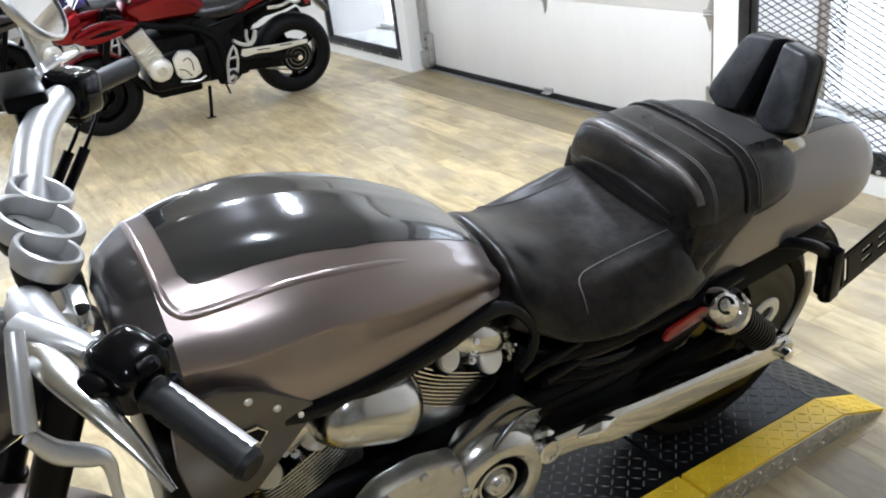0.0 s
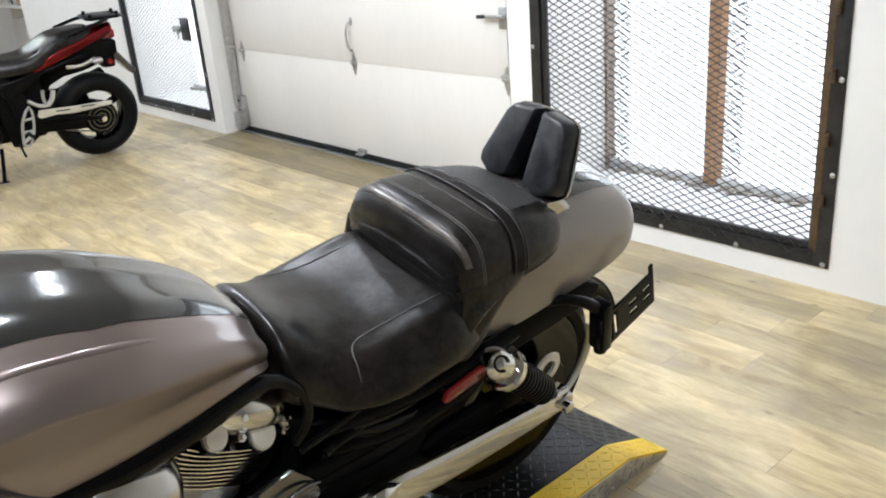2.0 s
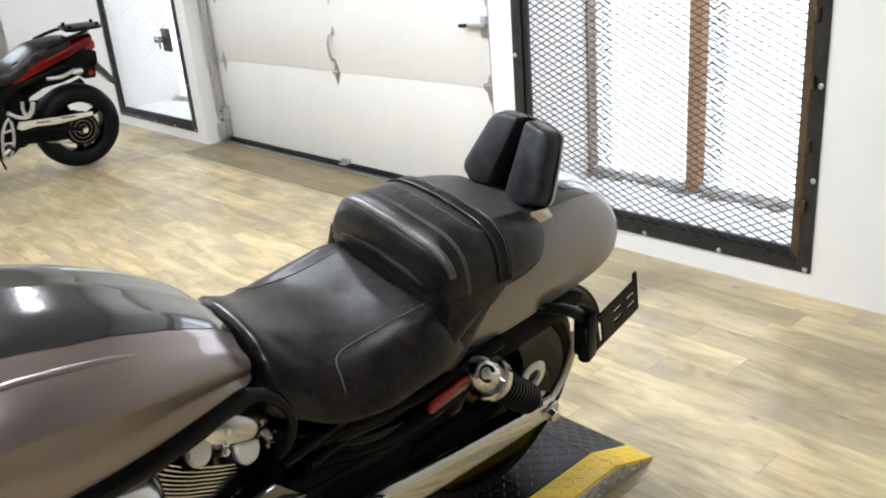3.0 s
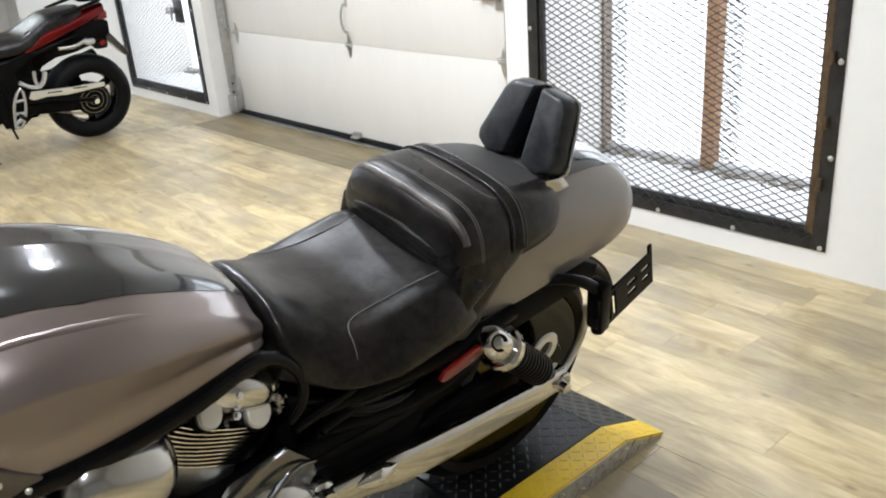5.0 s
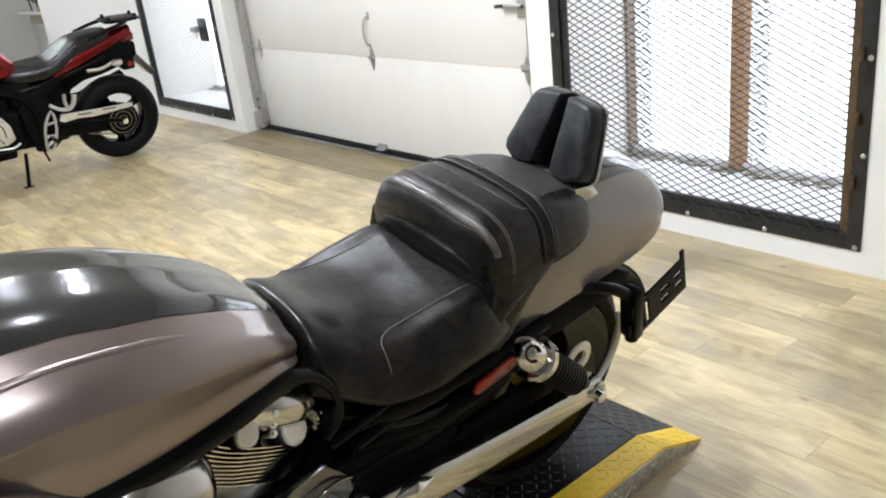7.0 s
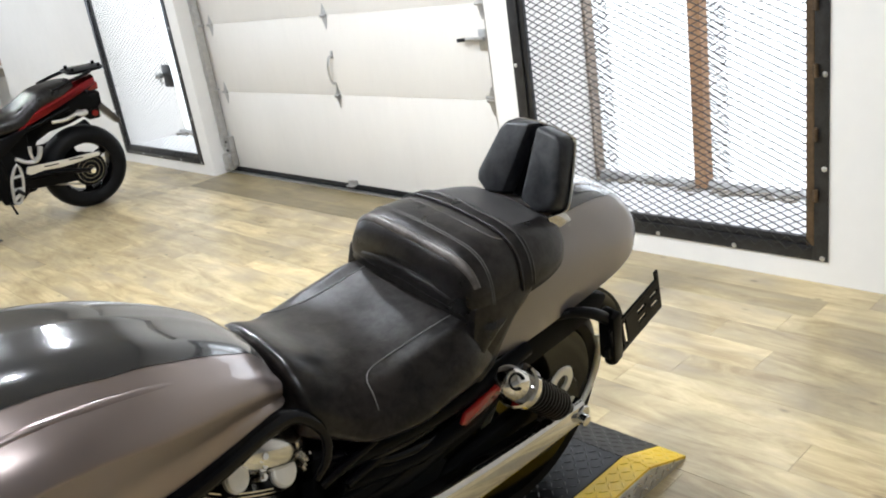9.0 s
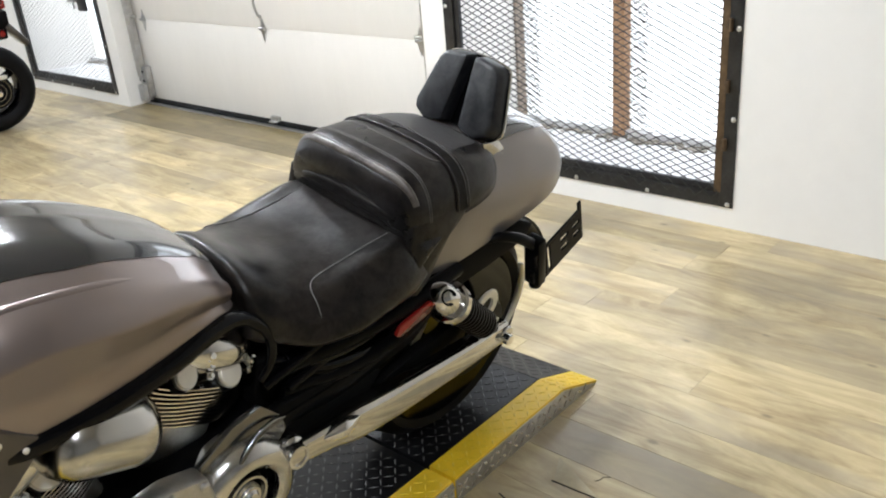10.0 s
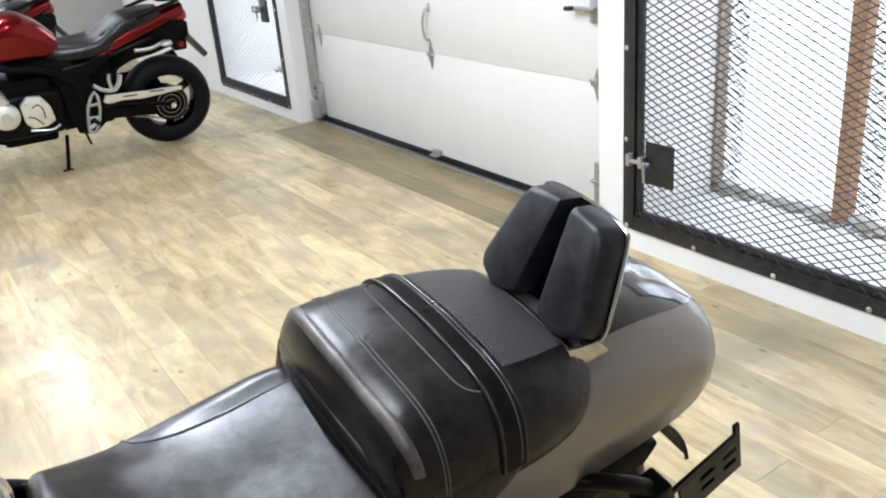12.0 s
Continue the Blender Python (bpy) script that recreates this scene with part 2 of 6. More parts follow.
CASTAL = speckle(material("cast_aluminium", (0.60, 0.59, 0.57), 0.36, 1.0), 0.15, 35, bump=0.08, rough=0.06)
EXHAUST = speckle(material("satin_steel_exhaust", (0.66, 0.645, 0.61), 0.07, 1.0), 0.10, 12, rough=0.04)
SILVERP = speckle(material("silver_paint", (0.56, 0.56, 0.565), 0.36, 0.8, 0.2), 0.06, 18)
POLISHED = speckle(material("polished_casting", (0.68, 0.67, 0.645), 0.16, 1.0), 0.12, 40, bump=0.06, rough=0.06)
RING = speckle(material("satin_silver_ring", (0.48, 0.48, 0.48), 0.34, 0.7), 0.06, 30)
SHIELD = speckle(material("dark_chrome", (0.20, 0.20, 0.20), 0.22, 1.0), 0.10, 20, rough=0.04)
DISCW = speckle(material("satin_round_cap", (0.74, 0.72, 0.66), 0.42, 0.6), 0.06, 30)
CHARCOAL = metallic_paint("charcoal_bronze_metallic", (0.262, 0.214, 0.200), 0.33)
CHARDARK = metallic_paint("dark_charcoal_metallic", (0.075, 0.068, 0.068), 0.30)
GREYMET = metallic_paint("grey_metallic", (0.45, 0.425, 0.415), 0.28)
GLOSSB = material("gloss_black_paint", (0.016, 0.016, 0.0165), 0.15, 0, 0.9, 0.5)
GLOSSB.node_tree.nodes["Principled BSDF"].inputs["Coat Roughness"].default_value = 0.03
MATTB = speckle(material("matt_black_plastic", (0.003, 0.003, 0.003), 0.65, 0, 0, 0.08), 0.2, 20)
LEATHER = leather("black_leather", (0.0030, 0.0027, 0.0025), (0.012, 0.009, 0.008), 0.8, 0.36, (0.27, 0.37), 0.12)
LEATHERB = leather("dark_brown_leather", (0.0035, 0.0030, 0.0027), (0.010, 0.0070, 0.0055), 0.9, 0.42, (0.285, 0.345), 0.18)
VINYL = leather("pad_vinyl", (0.007, 0.0075, 0.009), (0.022, 0.022, 0.025), 0.6, 0.40, (0.40, 0.50), 0.06)
PERF = perforated("perforated_leather", (0.030, 0.028, 0.027))
# pale tone holds both the wear and a bright edge sheen
LEATHERW = leather("worn_sheen_leather", (0.014, 0.012, 0.011), (0.13, 0.112, 0.098), 0.85, 0.55, (0.28, 0.42), 0.2)
THREAD = material("grey_thread", (0.09, 0.085, 0.080), 0.7)
REDLENS = material("red_reflector", (0.20, 0.010, 0.008), 0.18, 0, 0.6)
REDPAINT = metallic_paint("candy_red_paint", (0.17, 0.0012, 0.004), 0.20, 0.35)
BLUEPAINT = metallic_paint("blue_purple_paint", (0.05, 0.04, 0.22), 0.22)
DIAL = speckle(material("grey_dial_face", (0.14, 0.14, 0.135), 0.4), 0.1, 40)
GLASS = material("clear_lens", (0.9, 0.9, 0.9), 0.03)
GLASS.node_tree.nodes["Principled BSDF"].inputs["Transmission Weight"].default_value = 1.0
MIRROR = material("mirror_glass", (0.88, 0.88, 0.88), 0.02, 1.0)
PLATE = speckle(material("diamond_plate_black", (0.005, 0.005, 0.0055), 0.36, 0.0, 0, 0.24), 0.35, 12, rough=0.1)
# lozenge colour lifted above the deck's to carry glints of light
TREADK = speckle(material("glint_black_tread", (0.060, 0.059, 0.057), 0.30, 0.4, 0, 0.5), 0.4, 30)
PLATEY = speckle(material("diamond_plate_yellow", (0.80, 0.53, 0.018), 0.42), 0.12, 14, rough=0.08)
PLATES = speckle(material("diamond_plate_bare", (0.54, 0.53, 0.505), 0.36, 0.9), 0.3, 14, rough=0.1)
TREADY = speckle(material("worn_yellow_tread", (0.80, 0.55, 0.03), 0.34, 0.05), 0.25, 30)
TREADS = material("bright_tread", (0.62, 0.61, 0.58), 0.25, 1.0)
SILL = speckle(material("white_ledge", (0.74, 0.74, 0.74), 0.7), 0.08, 9, bump=0.2)
GRAVEL = speckle(material("ledge_debris", (0.30, 0.27, 0.23), 0.9), 0.6, 60, bump=0.5)
POST = speckle(material("brown_timber", (0.42, 0.24, 0.13), 0.65), 0.25, 7, (6, 6, 1), bump=0.15)
GREYPOST = speckle(material("weathered_jamb", (0.40, 0.33, 0.27), 0.7), 0.3, 9, (5, 5, 1))
DAY = emitter("bright_overcast_outside", (0.95, 0.975, 1.0), 1.35)
LAMP = emitter("lamp_face", (1.0, 0.96, 0.9), 20.0)
CARD = speckle(material("cardboard", (0.45, 0.30, 0.16), 0.8), 0.15, 10)


# ---- mesh tools ----
def mesh_of(name, bm, mat, smooth=True):
    me = bpy.data.meshes.new(name)
    bmesh.ops.recalc_face_normals(bm, faces=bm.faces)
    bm.to_mesh(me)
    bm.free()
    me.materials.append(mat)
    if smooth:
        me.shade_smooth()
        me.set_sharp_from_angle(angle=radians(38))
    return me


def part(name, bm, mat, parent, label="", smooth=True):
    ob = new(name, mesh_of(name, bm, mat, smooth))
    ob.parent = parent
    o = parent
    while o.parent:
        o = o.parent
    if parent is o and "origin" in o:
        ob.location = [-c for c in o["origin"]]
    if label:
        ob["label"] = label
    return ob


def thing(name, label, category, m=None, origin=(0, 0, 0), group="", kind=""):
    """An Empty at the base of a thing; its parts are drawn in coordinates whose point origin lies on it."""
    ob = new(name)
    ob.empty_display_size = 0.1
    ob.matrix_world = m if m is not None else Matrix()
    ob["origin"] = origin
    return tagged(ob, label, category, group, kind)


def solid(name, bm, mat, label="", category="", kind="", group="", m=None, smooth=True):
    ob = new(name, mesh_of(name, bm, mat, smooth))
    if m is not None:
        ob.matrix_world = m
    return tagged(ob, label, category, group, kind)


def box(x0, x1, y0, y1, z0, z1, bevel=0.0, segments=2):
    bm = bmesh.new()
    bmesh.ops.create_cube(bm, size=1.0)
    for v in bm.verts:
        v.co = Vector(((x0 + x1) / 2 + v.co.x * (x1 - x0), (y0 + y1) / 2 + v.co.y * (y1 - y0), (z0 + z1) / 2 + v.co.z * (z1 - z0)))
    if bevel:
        bmesh.ops.bevel(bm, geom=bm.edges[:], offset=bevel, segments=segments, profile=0.5, affect="EDGES")
    return bm


def moved(bm, m):
    bmesh.ops.transform(bm, matrix=m, verts=bm.verts)
    return bm


def join(*bms):
    out = bms[0]
    for b in bms[1:]:
        me = bpy.data.meshes.new("joined")
        b.to_mesh(me)
        b.free()
        out.from_mesh(me)
        bpy.data.meshes.remove(me)
    return out


def along(a, b):
    """A pose at a whose z axis points to b."""
    a, b = Vector(a), Vector(b)
    return Matrix.Translation(a) @ (b - a).to_track_quat("Z", "Y").to_matrix().to_4x4()


def lathe(profile, n=32, m=None, arc=360.0):
    """Turns a profile of (radius, height) about z."""
    bm = bmesh.new()
    steps = n if arc >= 360 else n + 1
    rings = []
    for i in range(steps):
        a = radians(arc) * i / n
        rings.append([bm.verts.new((r * math.cos(a), r * math.sin(a), h)) for r, h in profile])
    for i in range(n):
        p, q = rings[i], rings[(i + 1) % steps]
        for j in range(len(profile) - 1):
            bm.faces.new((p[j], q[j], q[j + 1], p[j + 1]))
    bmesh.ops.remove_doubles(bm, verts=bm.verts, dist=1e-6)
    bmesh.ops.dissolve_degenerate(bm, edges=bm.edges, dist=1e-7)
    return moved(bm, m) if m is not None else bm


def rod(a, b, r, r2=None, n=20, bevel=0.12):
    """A round bar from a to b with softened ends."""
    r2 = r if r2 is None else r2
    length = (Vector(b) - Vector(a)).length
    c = min(bevel * min(r, r2), length * 0.3)
    return lathe([(0, 0), (r - c, 0), (r, c), (r2, length - c), (r2 - c, length), (0, length)], n, along(a, b))


def spline(points, n):
    """Catmull-Rom through the points, n steps a span."""
    pts = [np.array(p, float) for p in points]
    pts = [2 * pts[0] - pts[1]] + pts + [2 * pts[-1] - pts[-2]]
    out = []
    for i in range(1, len(pts) - 2):
        p0, p1, p2, p3 = pts[i - 1:i + 3]
        for k in range(n):
            t = k / n
            out.append(0.5 * (2 * p1 + (p2 - p0) * t + (2 * p0 - 5 * p1 + 4 * p2 - p3) * t * t + (3 * p1 - p0 - 3 * p2 + p3) * t ** 3))
    out.append(pts[-2])
    return out


def tube(points, r, n=12, steps=6, flat=1.0, raw=False, square=1.0):
    """A bent bar through the points; r is one radius or one for each point, square below 1 gives a rounded box section."""
    rs = [r] * len(points) if isinstance(r, (int, float)) else list(r)
    path = [np.append(np.array(p, float), q) for p, q in zip(points, rs)]
    path = path if raw else spline(path, steps)
    bm = bmesh.new()
    rings = []
    up = Vector((0.13, 0.21, 0.97))
    for i, p in enumerate(path):
        a, b = path[max(0, i - 1)], path[min(len(path) - 1, i + 1)]
        d = Vector(b[:3] - a[:3]).normalized()
        s = d.cross(up)
        s = (s if s.length > 1e-3 else d.cross(Vector((1, 0, 0)))).normalized()
        up = s.cross(d).normalized()
        c, rad = Vector(p[:3]), float(p[3])
        turn = [(math.cos(2 * math.pi * k / n), math.sin(2 * math.pi * k / n)) for k in range(n)]
        turn = [(math.copysign(abs(a) ** square, a), math.copysign(abs(b) ** square, b)) for a, b in turn]
        rings.append([bm.verts.new(c + rad * (a * s + flat * b * up)) for a, b in turn])
    for p, q in zip(rings, rings[1:]):
        for k in range(n):
            bm.faces.new((p[k], p[(k + 1) % n], q[(k + 1) % n], q[k]))
    bm.faces.new(rings[0][::-1])
    bm.faces.new(rings[-1])
    return bm


class Skin:
    """A symmetric body along x: half sections of (v, h), from the top middle round to the underside, keyed at x."""

    def __init__(self, keys, span=6, ring=5):
        flat = [np.array([[x, *p] for p in half]) for x, half in keys]
        self.sections = [np.array(s) for s in spline([f.ravel() for f in flat], span)]
        self.sections = [s.reshape(-1, 3) for s in self.sections]
        self.ring = ring

    def half(self, i):
        return np.array(spline(self.sections[i], self.ring))

    def top(self, x, v):
        """The height of the upper side at x and v."""
        xs = [s[0, 0] for s in self.sections]
        i = int(np.clip(np.searchsorted(xs, x) - 1, 0, len(xs) - 2))
        k = float(np.clip((x - xs[i]) / max(1e-9, xs[i + 1] - xs[i]), 0, 1))
        h = self.half(i) * (1 - k) + self.half(i + 1) * k
        j = int(np.argmax(h[:, 1])) + 1
        return float(np.interp(abs(v), h[:j, 1], h[:j, 2]))

    def around(self, x, low, lift):
        """(v, h) points of the right half at x, from the top middle down to the height low, raised by lift."""
        xs = [s[0, 0] for s in self.sections]
        i = int(np.clip(np.searchsorted(xs, x) - 1, 0, len(xs) - 2))
        k = float(np.clip((x - xs[i]) / max(1e-9, xs[i + 1] - xs[i]), 0, 1))
        h = (self.half(i) * (1 - k) + self.half(i + 1) * k)[:, 1:]
        d = np.gradient(h, axis=0)
        out = np.stack([-d[:, 1], d[:, 0]], 1)
        out /= np.maximum(1e-9, np.linalg.norm(out, axis=1))[:, None]
        j = int(np.argmax(h[:, 0])) + 1
        return [tuple(p + lift * n) for p, n in zip(h[:j], out[:j]) if p[1] > low]

    def mesh(self, closed=True, caps=True):
        bm = bmesh.new()
        rings = []
        for i in range(len(self.sections)):
            h = self.half(i)
            right = [tuple(p) for p in h]
            left = [(p[0], -p[1], p[2]) for p in h[::-1]]
            left = left[1:] if closed and abs(h[-1][1]) < 1e-6 else left
            left = left[:-1] if abs(h[0][1]) < 1e-6 else left
            # from left underside over the top to right underside
            rings.append([bm.verts.new(p) for p in left + right])
        n = len(rings[0])
        for p, q in zip(rings, rings[1:]):
            for k in range(n if closed else n - 1):
                bm.faces.new((p[k], p[(k + 1) % n], q[(k + 1) % n], q[k]))
        if caps:
            bm.faces.new(rings[0][::-1])
            bm.faces.new(rings[-1])
        return bm

    def patch(self, x0, x1, width, lift=0.003, nx=24, nv=16, left=None):
        """A thin sheet laid on the upper side between x0 and x1; width(x) gives its half width, left its other edge."""
        bm = bmesh.new()
        rows = []
        for i in range(nx + 1):
            x = x0 + (x1 - x0) * i / nx
            a, b = (-width(x), width(x)) if left is None else (left(x), width(x))
            rows.append([bm.verts.new((x, a + (b - a) * k / nv, self.top(x, a + (b - a) * k / nv) + lift)) for k in range(nv + 1)])
        for p, q in zip(rows, rows[1:]):
            for k in range(nv):
                bm.faces.new((p[k], q[k], q[k + 1], p[k + 1]))
        return bm


def table(*pairs):
    """A smooth function through (x, y) pairs."""
    xs, ys = [p[0] for p in pairs], [p[1] for p in pairs]
    return lambda x: float(np.interp(x, xs, ys))


def plate(outline, thick, m=None, bevel=0.0):
    """A flat plate of a given outline in xy, z up."""
    bm = bmesh.new()
    f = bm.faces.new([bm.verts.new((x, y, 0)) for x, y in outline])
    top = bmesh.ops.extrude_face_region(bm, geom=[f])
    bmesh.ops.translate(bm, vec=(0, 0, thick), verts=[v for v in top["geom"] if isinstance(v, bmesh.types.BMVert)])
    if bevel:
        bmesh.ops.bevel(bm, geom=bm.edges[:], offset=bevel, segments=2, profile=0.5, affect="EDGES")
    return moved(bm, m) if m is not None else bm


def side(v):
    """Maps a plate drawn in (x, h) to stand at lateral place v, facing the left side of a machine."""
    return Matrix(((1, 0, 0, 0), (0, 0, -1, v), (0, 1, 0, 0), (0, 0, 0, 1)))


# ---- the room ----
WX, DX = 4.40, 4.563          # inner face of the window wall, face of the overhead door
XB, YA, YB, ZC = -4.5, -4.5, 14.0, 3.2


def wall(name, x0, x1, y0, y1, z0=0.0, z1=ZC, mat=None):
    return solid(name, box(x0, x1, y0, y1, z0, z1), mat or WALL, "plain white painted interior wall", "wall", "structure", smooth=False)


# window wall, pieced round the two barred windows and the overhead door
W1 = (1.352, 2.882, 0.095, 2.30)
W2 = (6.395, 7.900, 0.085, 2.30)
DOOR = (3.037, 6.250, 2.45)
T = 0.62
wall("wall_east", WX, WX + T, YA, W1[0] + 0.03)
wall("wall_east_sill", WX, WX + T, W1[0] + 0.03, W1[1] - 0.03, 0, W1[2] + 0.03)
wall("wall_east_lintel", WX, WX + T, W1[0] + 0.03, W1[1] - 0.03, W1[3] - 0.03, ZC)
wall("wall_east_pier", WX, WX + T, W1[1] - 0.03, DOOR[0])
wall("wall_door_lintel", WX, WX + 0.30, DOOR[0], DOOR[1], DOOR[2], ZC)
wall("wall_east_pier_far", WX, WX + T, DOOR[1], W2[0] + 0.03)
wall("wall_east_sill_far", WX, WX + T, W2[0] + 0.03, W2[1] - 0.03, 0, W2[2] + 0.03)
wall("wall_east_lintel_far", WX, WX + T, W2[0] + 0.03, W2[1] - 0.03, W2[3] - 0.03, ZC)
wall("wall_east_end", WX, WX + T, W2[1] - 0.03, 10.80)
wall("wall_recess_back", WX + 0.75, WX + 0.95, 10.80, YB)
wall("wall_recess_side", WX + T, WX + 0.75, 10.60, 10.80)
# west and south walls are unseen, greyed to steer the fill light
wall("wall_west", XB - 0.2, XB, YA, YB, mat=BACKWALL)
wall("wall_south", XB - 0.2, WX + T, YA - 0.2, YA, mat=BACKWALL)
# unseen north wall, with an opening added to let the fill lamp in
for n, x0, x1, z0, z1 in (("wall_north_left", XB - 0.2, -3.0, 0, ZC), ("wall_north_right", 3.4, WX + 0.95, 0, ZC), ("wall_north_low", -3.0, 3.4, 0, 1.0), ("wall_north_high", -3.0, 3.4, 2.9, ZC)):
    wall(n, x0, x1, YB, YB + 0.2, z0, z1)
solid("ceiling", box(XB - 0.2, WX + 0.95, YA - 0.2, YB + 0.2, ZC, ZC + 0.15), CEIL, "plain white painted ceiling", "ceiling", "structure", smooth=False)
floor = solid("floor", box(XB - 0.2, WX + 0.95, YA - 0.2, YB + 0.2, -0.2, -0.0025), FLOORB, "vinyl plank floor in mottled yellow-beige wood tones", "floor", "structure", smooth=False)

# recessed round ceiling lamps
def ceiling_lamp(x, y):
    root = thing("ceiling_lamp", "round white ceiling downlight, switched on", "ceiling lamp", Matrix.Translation((x, y, ZC)), group="ceiling lamps")
    part("trim_ring", lathe([(0.075, -0.002), (0.105, -0.002), (0.112, -0.012), (0.105, -0.022), (0.078, -0.026), (0.075, -0.002)], 32), DOORW, root)
    part("lens", lathe([(0, -0.012), (0.074, -0.012), (0.074, -0.004), (0, -0.004)], 28), LAMP, root)
    return root


first_lamp = ceiling_lamp(2.1, 1.4)
LAMPS = [(2.3, 3.2), (3.3, 3.75), (3.17, 3.05), (1.56, 3.0), (-0.6, 2.6), (0.4, 5.6), (2.6, 6.6), (-1.5, 8.0), (2.6, 9.5), (-3.2, 4.0), (0.7, -0.9)]
for x, y in LAMPS:
    copy_thing(first_lamp, Matrix.Translation((x, y, ZC)))
for x, y, watts in ((2.1, 1.4, 51), (2.3, 3.2, 98), (3.3, 3.75, 16), (3.17, 3.05, 14), (-0.6, 2.6, 54), (0.4, 5.6, 58), (2.6, 6.6, 40), (-1.5, 8.0, 54), (2.6, 9.5, 50), (0.7, -0.9, 62)):
    disc_lamp("ceiling_light", (x, y, ZC - 0.03), 0.17, watts)

# ---- outside ----
# glowing sheet behind the added north opening, out of view
solid("backdrop_north", box(-5, 5.3, 15.4, 15.42, -0.6, 5.0), DAY, "bright white backdrop behind an added opening in the unseen north wall", "backdrop", "structure", smooth=False)
solid("backdrop", box(5.75, 5.77, -6, 16, -0.62, 5.0), DAY, "bright white overcast daylight outside the windows", "backdrop", "structure", smooth=False)
solid("ground", box(WX + T, 5.75, -6, 16, -0.62, -0.34), SILL, "snow-white ground outside the windows", "ground", "structure", smooth=False)


# ---- overhead door ----
def overhead_door():
    y0, y1 = DOOR[0] + 0.004, DOOR[1] - 0.004
    root = thing("overhead_door", "white ribbed steel sectional overhead garage door, closed", "garage door", Matrix.Translation((DX, (y0 + y1) / 2, 0)), (DX, (y0 + y1) / 2, 0))
    joints = [0.046, 0.655, 1.168, 1.69, 2.44]
    for a, b in zip(joints, joints[1:]):
        part("door_panel", box(DX, DX + 0.045, y0, y1, a + 0.0006, b - 0.0006, 0.0008), DOORW, root, "white steel door section")
    part("bottom_seal", join(box(DX - 0.012, DX + 0.04, y0 + 0.12, y1 - 0.02, 0.020, 0.045, 0.005), box(DX - 0.004, DX + 0.03, y0 + 0.12, y1 - 0.02, 0.0, 0.021, 0.004)), RUBBER, root, "black rubber bottom seal")
    part("threshold_strip", box(DX - 0.045, DX - 0.006, y0 + 0.06, y1 - 0.02, 0.0025, 0.010, 0.002), GALV, root, "thin bare metal threshold strip")

    def hinge(y, z, flip=1):
        kite = [(-0.030, 0.0), (0.0, 0.075), (0.030, 0.0), (0.012, -0.055), (0, -0.085), (-0.012, -0.055)]
        m = Matrix(((0, 0, -1, DX - 0.001), (1, 0, 0, y), (0, 1, 0, z), (0, 0, 0, 1)))
        h = part("hinge", plate(kite, 0.004, m), GALV, root)
        part("knuckle", rod((DX - 0.012, y - 0.028, z), (DX - 0.012, y + 0.028, z), 0.010), GALV, h)
        return h

    for z in joints[1:-1]:
        for y in (y0 + 0.17, 4.595, 6.06):
            hinge(y, z)
    # lift handle
    handle = part("lift_handle", tube([(DX - 0.004, 4.60, 0.735), (DX - 0.03, 4.60, 0.745), (DX - 0.045, 4.598, 0.80), (DX - 0.045, 4.594, 0.86), (DX - 0.03, 4.59, 0.905), (DX - 0.004, 4.59, 0.915)], 0.008, 10), GALV, root, "bent steel lift handle")
    part("handle_foot", box(DX - 0.006, DX, 4.578, 4.602, 0.895, 0.945, 0.002), GALV, handle)
    # lock bolt by the window side
    lock = part("lock_bolt", rod((DX - 0.022, 3.36, 0.985), (DX - 0.022, 3.20, 0.985), 0.011), GALV, root, "sliding lock bolt")
    part("lock_plate", box(DX - 0.012, DX - 0.001, 3.17, 3.25, 0.925, 1.035, 0.003), GALV, lock)
    part("lock_knob", rod((DX - 0.022, 3.34, 0.985), (DX - 0.075, 3.345, 0.99), 0.010), IRON, lock)
    part("step_clip", join(box(DX - 0.03, DX - 0.002, 4.56, 4.64, 0.044, 0.078, 0.004), box(DX - 0.055, DX - 0.02, 4.565, 4.635, 0.040, 0.050, 0.003)), GALV, root, "small pressed step plate")
    # vertical track with rollers and foot bracket at the far jamb
    for y, s in ((6.19, 1), (DOOR[0] + 0.075, -1)):
        track = part("track", join(box(DX - 0.065, DX - 0.058, y - 0.028, y + 0.028, 0.22 if s > 0 else 0.05, 2.44, 0.001), box(DX - 0.065, DX - 0.02, y - 0.030, y - 0.025, 0.22 if s > 0 else 0.05, 2.44, 0.001)), GALV, root, "galvanised roller track")
        for z in (0.20, 0.68, 1.17, 1.70):
            part("roller", rod((DX - 0.045, y - s * 0.10, z), (DX - 0.045, y + 0.01, z), 0.009), GALV, track)
            part("roller_wheel", rod((DX - 0.045, y - 0.02, z), (DX - 0.045, y + 0.015, z), 0.024), SCREW, track)
        b = part("bottom_bracket", join(box(DX - 0.05, DX - 0.002, y - s * 0.03 - 0.05, y - s * 0.03 + 0.05, 0.06, 0.30, 0.006), box(DX - 0.075, DX - 0.002, y - 0.05, y + 0.05, 0.03, 0.16, 0.012)), GALV, root, "bolted bottom corner bracket")
        for z in (0.12, 0.19, 0.26):
            part("bolt", lathe([(0, 0), (0.011, 0), (0.011, 0.007), (0, 0.010)], 10, along((DX - 0.05, y - s * 0.03, z), (DX - 0.1, y - s * 0.03, z))), IRON, b)
    return root


overhead_door()


